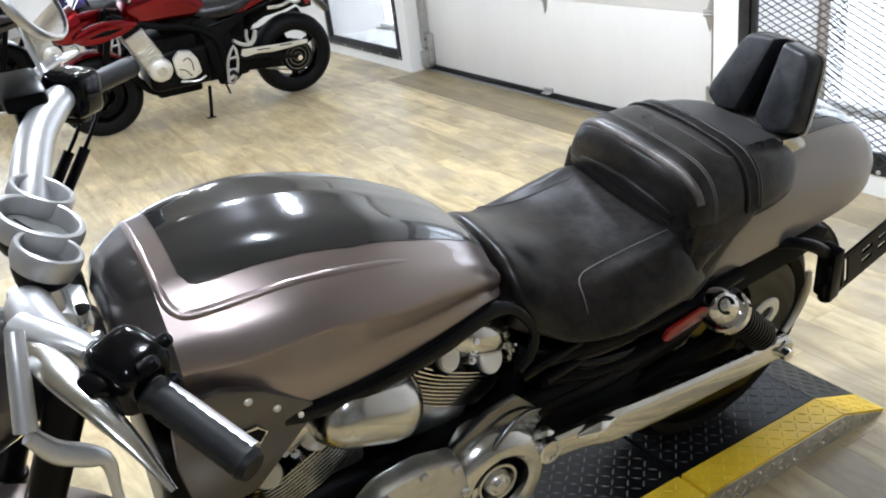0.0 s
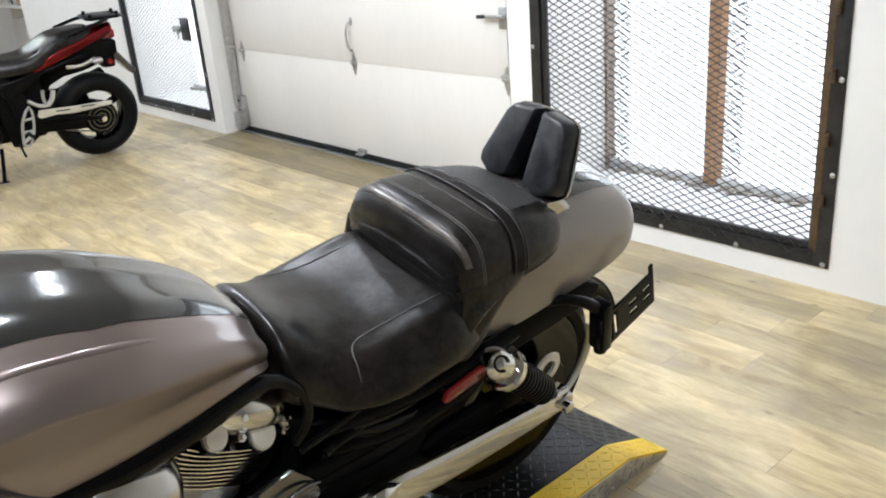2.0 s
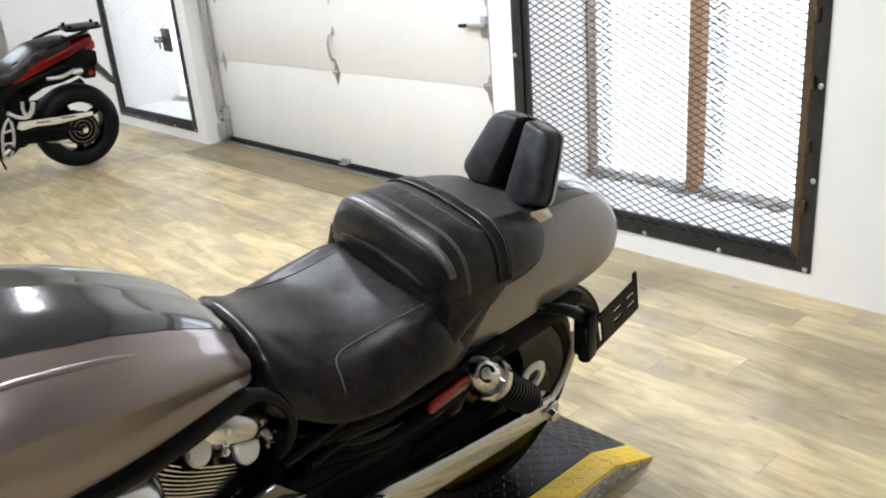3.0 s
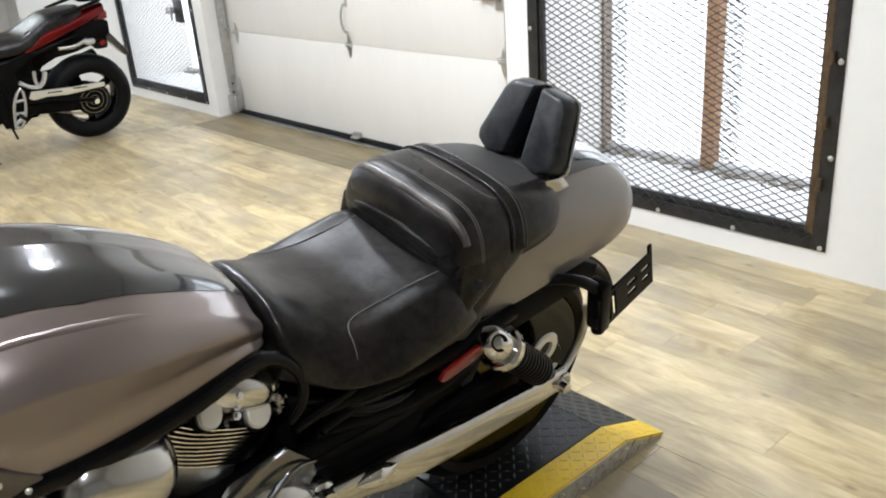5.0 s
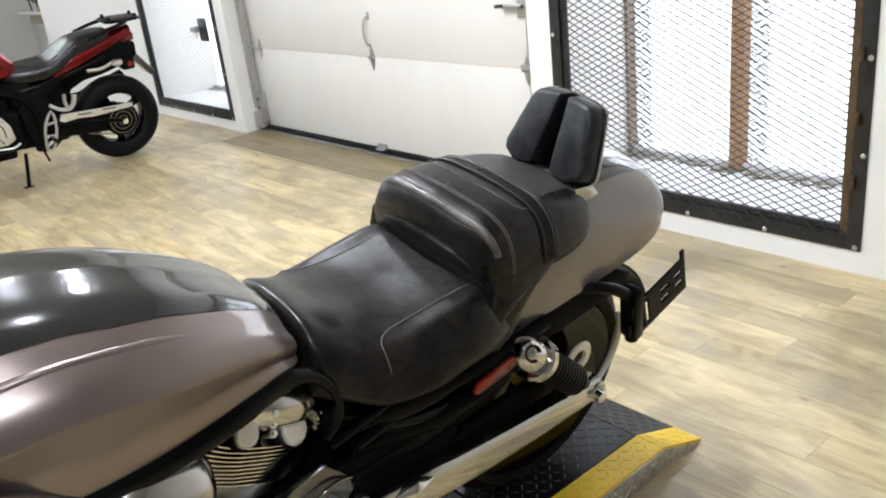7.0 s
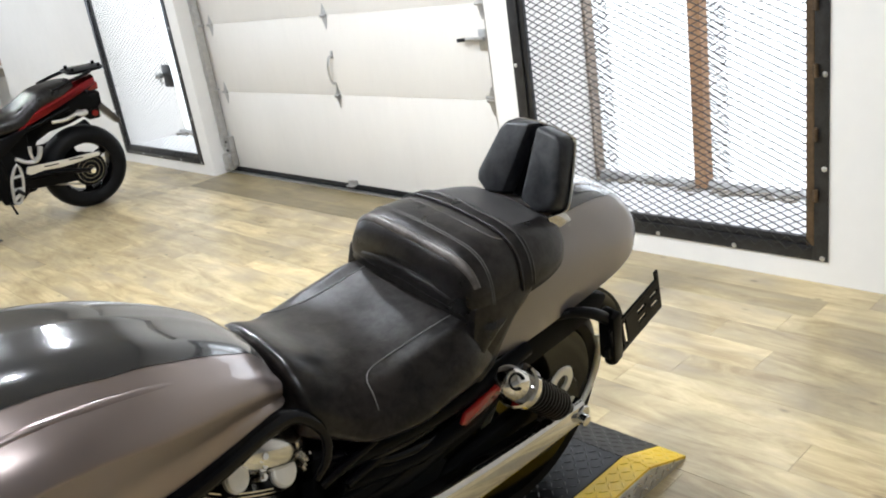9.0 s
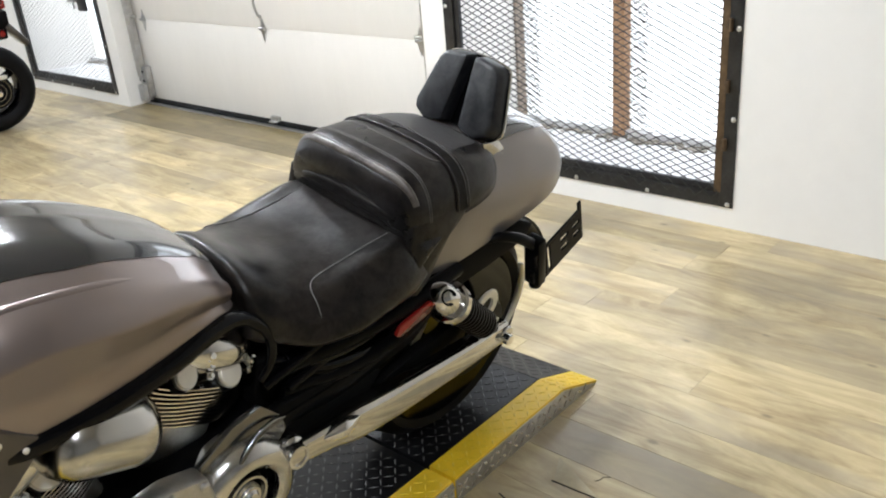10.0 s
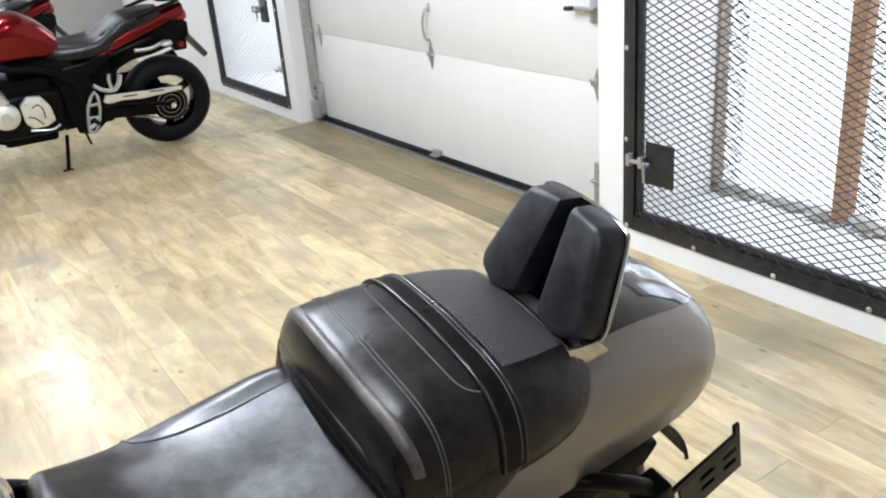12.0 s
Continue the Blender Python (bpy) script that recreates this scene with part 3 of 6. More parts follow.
# ---- barred windows ----
def expanded_metal(y0, y1, z0, z1, x, wide=0.066, high=0.0305, strand=0.0030, deep=0.005):
    """Diamond mesh between y0..y1 and z0..z1, every strand a small bar."""
    verts, faces = [], []
    ny, nz = int((y1 - y0) / wide), int((z1 - z0) / high)
    wy, hz = (y1 - y0) / ny, (z1 - z0) / nz

    def bar(a, b):
        dy, dz = b[0] - a[0], b[1] - a[1]
        n = math.hypot(dy, dz)
        py, pz = -dz / n * strand / 2, dy / n * strand / 2
        i = len(verts)
        for (p, q), xx in ((a, x), (b, x + deep * 0.4)):
            verts.extend([(xx, p + py, q + pz), (xx, p - py, q - pz), (xx + deep, p - py, q - pz), (xx + deep, p + py, q + pz)])
        for k in range(4):
            faces.append((i + k, i + (k + 1) % 4, i + 4 + (k + 1) % 4, i + 4 + k))

    for r in range(nz):
        z = z0 + (r + 0.5) * hz
        for c in range(ny):
            y = y0 + c * wy
            bar((y, z), (y + wy / 2, z + hz / 2))
            bar((y, z), (y + wy / 2, z - hz / 2))
            bar((y + wy / 2, z + hz / 2), (y + wy, z))
            bar((y + wy / 2, z - hz / 2), (y + wy, z))
    me = bpy.data.meshes.new("expanded_metal")
    me.from_pydata(verts, [], faces)
    me.materials.append(MESH)
    return me


def frame_bars(y0, y1, z0, z1, x0, x1, w):
    return [("frame_bar", box(x0, x1, y0, y0 + w, z0, z1, 0.002)), ("frame_bar", box(x0, x1, y1 - w, y1, z0, z1, 0.002)),
            ("frame_bar", box(x0, x1, y0 + w, y1 - w, z0, z0 + w, 0.002)), ("frame_bar", box(x0, x1, y0 + w, y1 - w, z1 - w, z1, 0.002))]


def barred_window(name, w, wide, lock_y, lock_z, posts, hinge_side):
    y0, y1, z0, z1 = w
    root = thing(name, "window opening behind a dark angle-iron security gate of expanded steel mesh", "security gate", Matrix.Translation((WX, (y0 + y1) / 2, z0)), (WX, (y0 + y1) / 2, z0), kind="structure")
    f = wide
    for n, bm in frame_bars(y0, y1, z0, z1, WX - 0.008, WX - 0.0005, f):
        part("outer_frame", bm, IRON, root, "dark angle-iron outer frame bar")
    g = f * 0.72
    for n, bm in frame_bars(y0 + f * 0.75, y1 - f * 0.75, z0 + f * 0.75, z1 - f * 0.75, WX + 0.004, WX + 0.026, g):
        part("gate_frame", bm, IRON, root, "inner gate frame bar")
    mesh = new("mesh_panel", expanded_metal(y0 + f * 1.1, y1 - f * 1.1, z0 + f * 1.1, z1 - f * 1.1, WX + 0.012, *((0.066, 0.0305, 0.0033) if hinge_side < 0 else (0.066, 0.0305, 0.0018, 0.0022))))
    mesh.parent, mesh.location = root, (-WX, -(y0 + y1) / 2, -z0)
    mesh["label"], mesh["kind"] = "expanded steel diamond mesh", "stuff"
    rim = new("rim_mesh", expanded_metal(y0 + f, y1 - f, z0 + f * 0.55, z0 + f * 1.45, WX - 0.014, strand=0.0035))
    rim.parent, rim.location = root, (-WX, -(y0 + y1) / 2, -z0)
    rim["label"], rim["kind"] = "mesh lapped over the lower gate bar", "stuff"
    # hinge channel
    hy = y0 + f * 1.05 if hinge_side < 0 else y1 - f * 1.05
    if hinge_side < 0:
        part("hinge_channel", box(WX - 0.010, WX + 0.03, hy - 0.012, hy + 0.020, z0 + f, z1 - f, 0.004), RUST, root, "rust-brown hinge channel")
        for k in range(9):
            z = z0 + 0.25 + k * 0.24
            part("hinge_tab", rod((WX - 0.018, hy - 0.02, z), (WX - 0.018, hy - 0.02, z + 0.05), 0.010, n=10), RUST, root)
    # screws round the outer frame
    def screw(y, z):
        part("screw", lathe([(0, 0.005), (0.006, 0.0045), (0.011, 0.001), (0.011, 0)], 12, along((WX - 0.008, y, z), (WX - 0.1, y, z))), SCREW, root)
    n = 5
    for k in range(n):
        screw(y0 + 0.022 + (y1 - y0 - 0.044) * k / (n - 1), z0 + 0.013)
    for k in range(1, 7):
        screw(y0 + 0.016, z0 + 0.02 + 0.36 * k)
        screw(y1 - 0.016, z0 + 0.02 + 0.38 * k)
    # lock plate and slide bolt
    z = lock_z
    lp = part("lock_plate", box(WX + 0.001, WX + 0.009, lock_y - 0.075, lock_y + 0.075, z - 0.09, z + 0.09, 0.002), IRON, root, "square steel lock plate")
    part("slide_bolt", join(rod((WX - 0.02, lock_y + 0.15, z), (WX - 0.02, lock_y + 0.03, z), 0.010, n=12), tube([(WX - 0.02, lock_y + 0.05, z), (WX - 0.04, lock_y + 0.045, z - 0.005), (WX - 0.04, lock_y + 0.042, z - 0.07)], 0.007, 8)), GALV, lp, "bright slide bolt with bent handle")
    part("keeper", join(box(WX - 0.034, WX - 0.004, lock_y + 0.135, lock_y + 0.155, z - 0.022, z + 0.03, 0.003), box(WX - 0.034, WX - 0.004, lock_y + 0.065, lock_y + 0.088, z - 0.02, z + 0.028, 0.003)), GALV, lp)
    # ledge, debris and timber of the outer window
    part("ledge", box(WX + 0.03, WX + 0.60, y0 + 0.031, y1 - 0.031, z0 + 0.03, z0 + 0.048, 0.004), SILL, root, "pale dusty window ledge")
    rng = random.Random(name)
    bits = []
    for k in range(110):
        r = rng.uniform(0.006, 0.022)
        bm = bmesh.new()
        bmesh.ops.create_icosphere(bm, subdivisions=1, radius=r)
        for v in bm.verts:
            v.co *= rng.uniform(0.7, 1.2)
        moved(bm, Matrix.Translation((WX + 0.5 + rng.gauss(0.02, 0.028), rng.uniform(y0 + 0.06, y1 - 0.06), z0 + 0.05 + r * 0.2)) @ Matrix.Diagonal((1, 1.6, 0.5, 1)))
        bits.append(bm)
    ob = part("debris", join(*bits), GRAVEL, root, "loose grit along the back of the ledge")
    ob["kind"] = "stuff"
    for py, pw, mat in posts:
        part("timber_post", box(WX + 0.53, WX + 0.60, py - pw / 2, py + pw / 2, z0 + 0.049, z1 - 0.031, 0.004), mat, root, "weathered brown timber post")
    part("outer_rail", box(WX + 0.55, WX + 0.60, y0 + 0.032, y1 - 0.032, z0 + 0.049, z0 + 0.085, 0.004), SILL, root, "low pale rail")
    # narrow outer mesh strip beside the post
    for py, pw, mat in posts:
        if name == "window_1":
            strip = new("outer_mesh", expanded_metal(py - pw / 2 - 0.10, py - pw / 2 - 0.005, z0 + 0.09, z1 - 0.04, WX + 0.585, 0.034, 0.030, 0.004))
            strip.parent, strip.location = root, (-WX, -(y0 + y1) / 2, -z0)
            strip["kind"] = "stuff"
    return root


barred_window("window_1", W1, 0.062, 2.69, 0.41, [(2.210, 0.066, POST), (2.852, 0.034, GREYPOST)], -1)
barred_window("window_2", W2, 0.055, 6.66, 0.81, [(6.93, 0.10, GREYPOST)], 1)

# ---- platform ----
def tread_plate(rows, mat_name):
    """Raised diamond-plate lozenges: (place, turn) pairs on one mesh."""
    verts, faces = [], []
    for m in rows:
        i = len(verts)
        for x, y, z in ((-0.0135, 0, 0), (0, -0.0032, 0), (0.0135, 0, 0), (0, 0.0032, 0), (-0.006, 0, 0.0016), (0.006, 0, 0.0016)):
            verts.append(tuple(m @ Vector((x, y, z))))
        faces += [(i, i + 1, i + 4), (i + 1, i + 5, i + 4), (i + 1, i + 2, i + 5), (i + 2, i + 3, i + 5), (i + 3, i + 4, i + 5), (i + 3, i, i + 4)]
    me = bpy.data.meshes.new(mat_name)
    me.from_pydata(verts, [], faces)
    return me


PZ, PY0, PY1, PXE, PXS, PX0 = 0.070, 1.205, 1.93, 3.09, 2.915, 0.10


def platform():
    root = thing("display_platform", "low black diamond-plate platform with worn yellow edges under the motorcycle", "platform", Matrix.Translation((1.6, 1.57, 0)), (1.6, 1.57, 0))
    for x0, x1 in ((PX0, 1.255), (1.263, 2.413), (2.423, PXS)):
        deck = part("deck", box(x0, x1, PY0 + 0.092, PY1 - 0.092, 0.0, PZ, 0.002), PLATE, root, "black diamond-plate deck")
        for s, (ya, yb) in ((-1, (PY0, PY0 + 0.09)), (1, (PY1 - 0.09, PY1))):
            part("edge_strip", box(x0, x1, ya, yb, 0.004, PZ + 0.0005, 0.003), PLATEY, deck, "worn yellow painted edge")
            yy = PY0 - 0.003 if s < 0 else PY1 - 0.001
            part("skirt", box(x0, x1, yy, yy + 0.004, 0.0, PZ - 0.006, 0.001), PLATES, deck, "bare diamond-plate skirt")
    slope = [(PXS, 0), (PXE, 0), (PXE, 0.006), (PXS, PZ)]
    m = Matrix(((1, 0, 0, 0), (0, 0, 1, PY0 + 0.092), (0, 1, 0, 0), (0, 0, 0, 1)))
    ramp = part("ramp", plate(slope, PY1 - PY0 - 0.184, m), PLATE, root, "sloping black end ramp", False)
    for y0 in (PY0, PY1 - 0.09):
        m = Matrix(((1, 0, 0, 0), (0, 0, 1, y0), (0, 1, 0, 0), (0, 0, 0, 1)))
        part("edge_strip", plate(slope, 0.09, m), PLATEY, ramp, "worn yellow painted edge", False)
        m = Matrix(((1, 0, 0, 0), (0, 0, 1, y0 - 0.003 if y0 == PY0 else y0 + 0.089), (0, 1, 0, 0), (0, 0, 0, 1)))
        part("skirt", plate([(PXS, 0), (PXE - 0.012, 0), (PXE - 0.012, 0.002), (PXS, PZ - 0.006)], 0.004, m), PLATES, ramp, "", False)
    # raised treads
    deck_rows, yellow_rows, skirt_rows = [], [], []
    step = 0.0265
    tilt = math.atan2(PZ - 0.006, PXE - PXS)
    for i in range(int((PXE - 0.7) / step)):
        for j in range(int((PY1 - PY0) / step)):
            x, y = 0.7 + (i + 0.5) * step, PY0 + (j + 0.5) * step
            turn = 45 if (i + j) % 2 else -45
            if x < PXS:
                m = pose(x, y, PZ, 0, 0, turn)
            else:
                m = pose(x, y, PZ - (x - PXS) * math.tan(tilt), 0, 0, 0) @ pose(0, 0, 0, 0, math.degrees(tilt), 0) @ pose(0, 0, 0, 0, 0, turn)
            if abs(x - 2.418) < 0.016 or abs(x - 1.259) < 0.016:
                continue
            edge = y < PY0 + 0.086 or y > PY1 - 0.086
            if edge or PY0 + 0.10 < y < PY1 - 0.10:
                (yellow_rows if edge else deck_rows).append(pose(0, 0, 0.0006) @ m)
    for i in range(int((PXE - 0.7) / step)):
        for j in range(2):
            x, z = 0.7 + (i + 0.5) * step, 0.018 + j * step
            if x > PXS and z > PZ - 0.012 - (x - PXS) * math.tan(tilt):
                continue
            skirt_rows.append(pose(x, PY0 - 0.0031, z, 90, 0, 0) @ pose(0, 0, 0, 0, 0, 45 if (i + j) % 2 else -45) @ Matrix.Diagonal((1.15, 1.6, 1.6, 1)))
    for rows, mat, label in ((deck_rows, TREADK, "raised black tread lozenges"), (yellow_rows, TREADY, "worn raised tread lozenges"), (skirt_rows, TREADS, "bright raised tread lozenges")):
        me = tread_plate(rows, "tread_plate")
        me.materials.append(mat)
        ob = new("tread_plate", me)
        ob.parent, ob.location = root, (-1.6, -1.57, 0)
        ob["kind"], ob["label"] = "stuff", label
    return root


platform()


# ---- the grey cruiser ----
# Drawn upright: x along the machine (front at low x), v to its right, h above the deck. It leans on its side stand.
LEAN_ANGLE = 13.0
BIKE0 = (2.0, 0.0, 0.0)
BIKE_AT = pose(2.0, 1.44, PZ, LEAN_ANGLE, 0, 0)


def bolt(parent, a, towards, r=0.009, h=0.008, mat=None, label=""):
    return part("bolt", lathe([(0, 0), (r, 0), (r, h * 0.6), (r * 0.7, h), (0, h)], 14, along(a, towards)), mat or CHROME, parent, label)


def wheel(root, x, h, radius, width, rim_r, v=0.0, tyre_mat=None, rim_mat=None, spokes=5, name="wheel", solid_disc=False, edge=None):
    m = Matrix.Translation((x, v, h)) @ pose(0, 0, 0, 90, 0, 0)
    w = width / 2
    t = part(name, lathe([(rim_r - 0.004, -w * 0.72), (rim_r + 0.012, -w * 0.86), (rim_r + (radius - rim_r) * 0.45, -w), (radius - 0.045, -w * 0.94), (radius - 0.018, -w * 0.72), (radius - 0.004, -w * 0.36), (radius, 0),
                          (radius - 0.004, w * 0.36), (radius - 0.018, w * 0.72), (radius - 0.045, w * 0.94), (rim_r + (radius - rim_r) * 0.45, w), (rim_r + 0.012, w * 0.86), (rim_r - 0.004, w * 0.72)], 64, m), tyre_mat or TYRE, root, "black road tyre on its wheel")
    part("rim", lathe([(rim_r, -w * 0.76), (rim_r + 0.006, -w * 0.70), (rim_r - 0.012, -w * 0.62), (rim_r - 0.022, -w * 0.2), (rim_r - 0.022, w * 0.2), (rim_r - 0.012, w * 0.62), (rim_r + 0.006, w * 0.70), (rim_r, w * 0.76), (rim_r, -w * 0.76)], 48, m), rim_mat or BLACKG, t)
    if edge:
        part("rim_edge", lathe([(rim_r - 0.014, -w * 0.80), (rim_r + 0.008, -w * 0.80), (rim_r + 0.008, -w * 0.70), (rim_r - 0.014, -w * 0.70), (rim_r - 0.014, -w * 0.80)], 48, m), edge, t, "machined bright rim edge")
    if solid_disc:
        part("wheel_face", lathe([(0, -w * 0.62), (rim_r * 0.35, -w * 0.62), (rim_r * 0.55, -w * 0.45), (rim_r * 0.92, -w * 0.5), (rim_r - 0.012, -w * 0.6), (rim_r - 0.012, -w * 0.3), (0, -w * 0.3)], 40, m), rim_mat or BLACKG, t)
    hub = lathe([(0, -0.07), (0.042, -0.07), (0.05, -0.05), (0.05, 0.05), (0.042, 0.07), (0, 0.07)], 24, m)
    part("hub", hub, rim_mat or BLACKG, t)
    for k in range(spokes):
        a = 2 * math.pi * (k + 0.25) / spokes
        s = box(0.04, rim_r - 0.010, -0.026, 0.026, -0.016, 0.016, 0.008)
        part("spoke", moved(s, m @ pose(0, 0, 0, 0, 0, math.degrees(a))), rim_mat or BLACKG, t)
    return t


def cruiser():
    root = thing("motorcycle", "charcoal-bronze cruiser motorcycle with black leather seats, on the platform", "motorcycle", BIKE_AT, BIKE0)

    # tank cover
    def tank_half(top, vr, hr, w, hc, vb, hb):
        """Half section: crown, ridge, flank down to a crease, tucked lower facet."""
        return [(0, top - 0.008), (vr * 0.60, top - 0.006 - (top - hr) * 0.24), (vr, hr), ((vr + w) / 2 + 0.006, (hr + hc) / 2 + 0.006), (w, hc + 0.007), (w - 0.001, hc - 0.007), ((w + vb) / 2 - 0.002, (hc + hb) / 2), (vb, hb), (0, hb - 0.02)]

    keys = [
        (1.276, tank_half(0.970, 0.055, 0.948, 0.090, 0.905, 0.075, 0.85)),
        (1.290, tank_half(1.014, 0.090, 0.970, 0.132, 0.918, 0.110, 0.84)),
        (1.338, tank_half(1.042, 0.122, 0.983, 0.162, 0.925, 0.140, 0.83)),
        (1.420, tank_half(1.056, 0.138, 0.995, 0.188, 0.932, 0.162, 0.815)),
        (1.520, tank_half(1.054, 0.147, 1.000, 0.197, 0.940, 0.170, 0.800)),
        (1.640, tank_half(1.024, 0.141, 0.973, 0.187, 0.914, 0.164, 0.806)),
        (1.750, tank_half(0.974, 0.122, 0.930, 0.160, 0.884, 0.148, 0.818)),
        (1.820, tank_half(0.930, 0.104, 0.894, 0.137, 0.857, 0.130, 0.818)),
        (1.850, tank_half(0.902, 0.092, 0.868, 0.122, 0.838, 0.118, 0.810)),
        (1.866, tank_half(0.884, 0.082, 0.852, 0.112, 0.832, 0.106, 0.806)),
        (1.871, tank_half(0.868, 0.066, 0.842, 0.098, 0.826, 0.094, 0.806))]
    tank = Skin(keys[2:], 7, 4)
    t = part("tank_cover", tank.mesh(), CHARCOAL, root, "charcoal-bronze metallic tank cover")
    part("front_collar", Skin(keys[:3], 6, 4).mesh(), CHARDARK, t, "dark charcoal front collar")
    part("tank_panel", tank.patch(1.372, 1.862, table((1.372, 0.086), (1.375, 0.096), (1.381, 0.103), (1.39, 0.108), (1.42, 0.113), (1.5, 0.120), (1.6, 0.120), (1.7, 0.106), (1.8, 0.086), (1.862, 0.064)), 0.0016, 56, 24), GLOSSB, t, "gloss black centre panel")
    # moulded ridge framing the panel, fading out towards the seat
    def ridge(s):
        w = ((1.346, 0.092, 1.2), (1.350, 0.108, 1.2), (1.360, 0.120, 1.2), (1.374, 0.127, 1.2), (1.40, 0.133, 1.2), (1.45, 0.140, 1.1), (1.50, 0.144, 0.9), (1.55, 0.1445, 0.6), (1.60, 0.141, 0.1), (1.65, 0.135, -1.0), (1.71, 0.124, -4.0), (1.75, 0.112, -9.0))
        return [(x, s * v, tank.top(x, v) - 0.0085 + k * 0.001) for x, v, k in w]
    front = [(1.344, v, tank.top(1.344, v) - 0.0073) for v in np.linspace(-0.070, 0.070, 7)]
    part("ridge_line", tube(ridge(-1)[::-1] + front + ridge(1), 0.0085, 28, 5), CHARCOAL, t, "moulded raised ridge")
    # lower dark flank and black rail under the tank edge
    for s in (-1, 1):
        part("frame_rail", tube([(1.33, s * 0.13, 0.806), (1.45, s * 0.168, 0.798), (1.58, s * 0.175, 0.797), (1.70, s * 0.163, 0.802), (1.80, s * 0.143, 0.806), (1.862, s * 0.138, 0.796), (1.898, s * 0.146, 0.765), (1.914, s * 0.152, 0.725), (1.908, s * 0.155, 0.685), (1.888, s * 0.152, 0.655)], [0.016, 0.020, 0.022, 0.022, 0.019, 0.014, 0.011, 0.010, 0.009, 0.008], 14), BLACKG, root, "gloss black frame rail")

    # rider seat
    seat = Skin([
        (1.8830, [(0, 0.838), (0.045, 0.834), (0.080, 0.822), (0.105, 0.802), (0.120, 0.775), (0.118, 0.745), (0, 0.735)]),
        (1.8845, [(0, 0.848), (0.050, 0.844), (0.088, 0.831), (0.114, 0.809), (0.130, 0.778), (0.126, 0.735), (0, 0.720)]),
        (1.8900, [(0, 0.857), (0.052, 0.853), (0.093, 0.839), (0.120, 0.815), (0.137, 0.777), (0.132, 0.730), (0, 0.712)]),
        (1.9000, [(0, 0.860), (0.054, 0.856), (0.097, 0.841), (0.126, 0.815), (0.145, 0.775), (0.140, 0.726), (0, 0.706)]),
        (1.9200, [(0, 0.852), (0.058, 0.848), (0.103, 0.832), (0.136, 0.804), (0.156, 0.766), (0.150, 0.720), (0, 0.700)]),
        (1.980, [(0, 0.818), (0.065, 0.816), (0.115, 0.803), (0.158, 0.780), (0.188, 0.735), (0.180, 0.700), (0, 0.685)]),
        (2.070, [(0, 0.798), (0.065, 0.799), (0.120, 0.796), (0.162, 0.787), (0.203, 0.738), (0.197, 0.692), (0, 0.680)]),
        (2.150, [(0, 0.801), (0.065, 0.803), (0.122, 0.803), (0.163, 0.800), (0.204, 0.750), (0.196, 0.698), (0, 0.680)]),
        (2.230, [(0, 0.814), (0.065, 0.814), (0.125, 0.812), (0.162, 0.808), (0.198, 0.762), (0.190, 0.702), (0, 0.690)]),
        (2.300, [(0, 0.817), (0.060, 0.814), (0.110, 0.802), (0.150, 0.775), (0.175, 0.740), (0.165, 0.712), (0, 0.700)])], 6, 5)
    s_ob = part("rider_seat", seat.mesh(), LEATHERB, root, "worn dark brown-black leather rider seat")
    for s in (-1, 1):
        seam = [(x, s * v, seat.top(x, v) + 0.0008) for x, v in ((2.006, 0.166), (2.009, 0.148), (2.020, 0.134), (2.040, 0.126), (2.076, 0.1215), (2.12, 0.1205), (2.165, 0.121), (2.232, 0.124))]
        down = [(2.000, s * 0.1905, 0.712), (2.002, s * 0.186, 0.745)]
        part("seam", tube(down + seam, 0.0013, 6, 4), THREAD, s_ob, "stitched seam")

    # pillion seat, with flaps down to the fender struts
    def bend(bm):
        """Draws the front corners of the pillion back in plan."""
        for q in bm.verts:
            q.co.x += 0.014 * (abs(q.co.y) / 0.17) ** 2.2 * min(1.0, max(0.0, 1 - (q.co.x - 2.22) / 0.12))
        return bm

    part("pillion_base", bend(Skin([
        (2.2235, [(0, 0.850), (0.080, 0.840), (0.140, 0.818), (0.170, 0.785), (0.172, 0.735), (0, 0.72)]),
        (2.2290, [(0, 0.868), (0.085, 0.861), (0.146, 0.843), (0.180, 0.812), (0.182, 0.735), (0, 0.72)]),
        (2.300, [(0, 0.880), (0.085, 0.874), (0.145, 0.850), (0.176, 0.812), (0.174, 0.775), (0, 0.75)]),
        (2.500, [(0, 0.865), (0.080, 0.860), (0.125, 0.845), (0.142, 0.836), (0.135, 0.822), (0, 0.80)])], 5, 5).mesh()), LEATHER, root, "black leather pillion base band")
    def cushion(top, w, low):
        k = (top - low) / 0.11
        return [(0, top), (w * 0.45, top - 0.004 * k), (w * 0.70, top - 0.013 * k), (w * 0.86, top - 0.033 * k), (w * 0.96, top - 0.066 * k), (w, low), (w * 0.9, low - 0.010), (0, low)]

    pil = Skin([
        (2.2220, cushion(0.872, 0.154, 0.848)), (2.2226, cushion(0.888, 0.166, 0.840)), (2.2260, cushion(0.908, 0.173, 0.836)),
        (2.2330, cushion(0.924, 0.177, 0.834)), (2.2430, cushion(0.9345, 0.179, 0.833)), (2.258, cushion(0.940, 0.180, 0.832)), (2.282, cushion(0.942, 0.180, 0.830)),
        (2.340, cushion(0.942, 0.180, 0.828)), (2.400, cushion(0.937, 0.178, 0.826)), (2.460, cushion(0.928, 0.173, 0.828)),
        (2.508, cushion(0.917, 0.162, 0.834)), (2.542, cushion(0.903, 0.143, 0.844)), (2.562, cushion(0.886, 0.118, 0.852)), (2.572, cushion(0.868, 0.092, 0.855))], 5, 5)
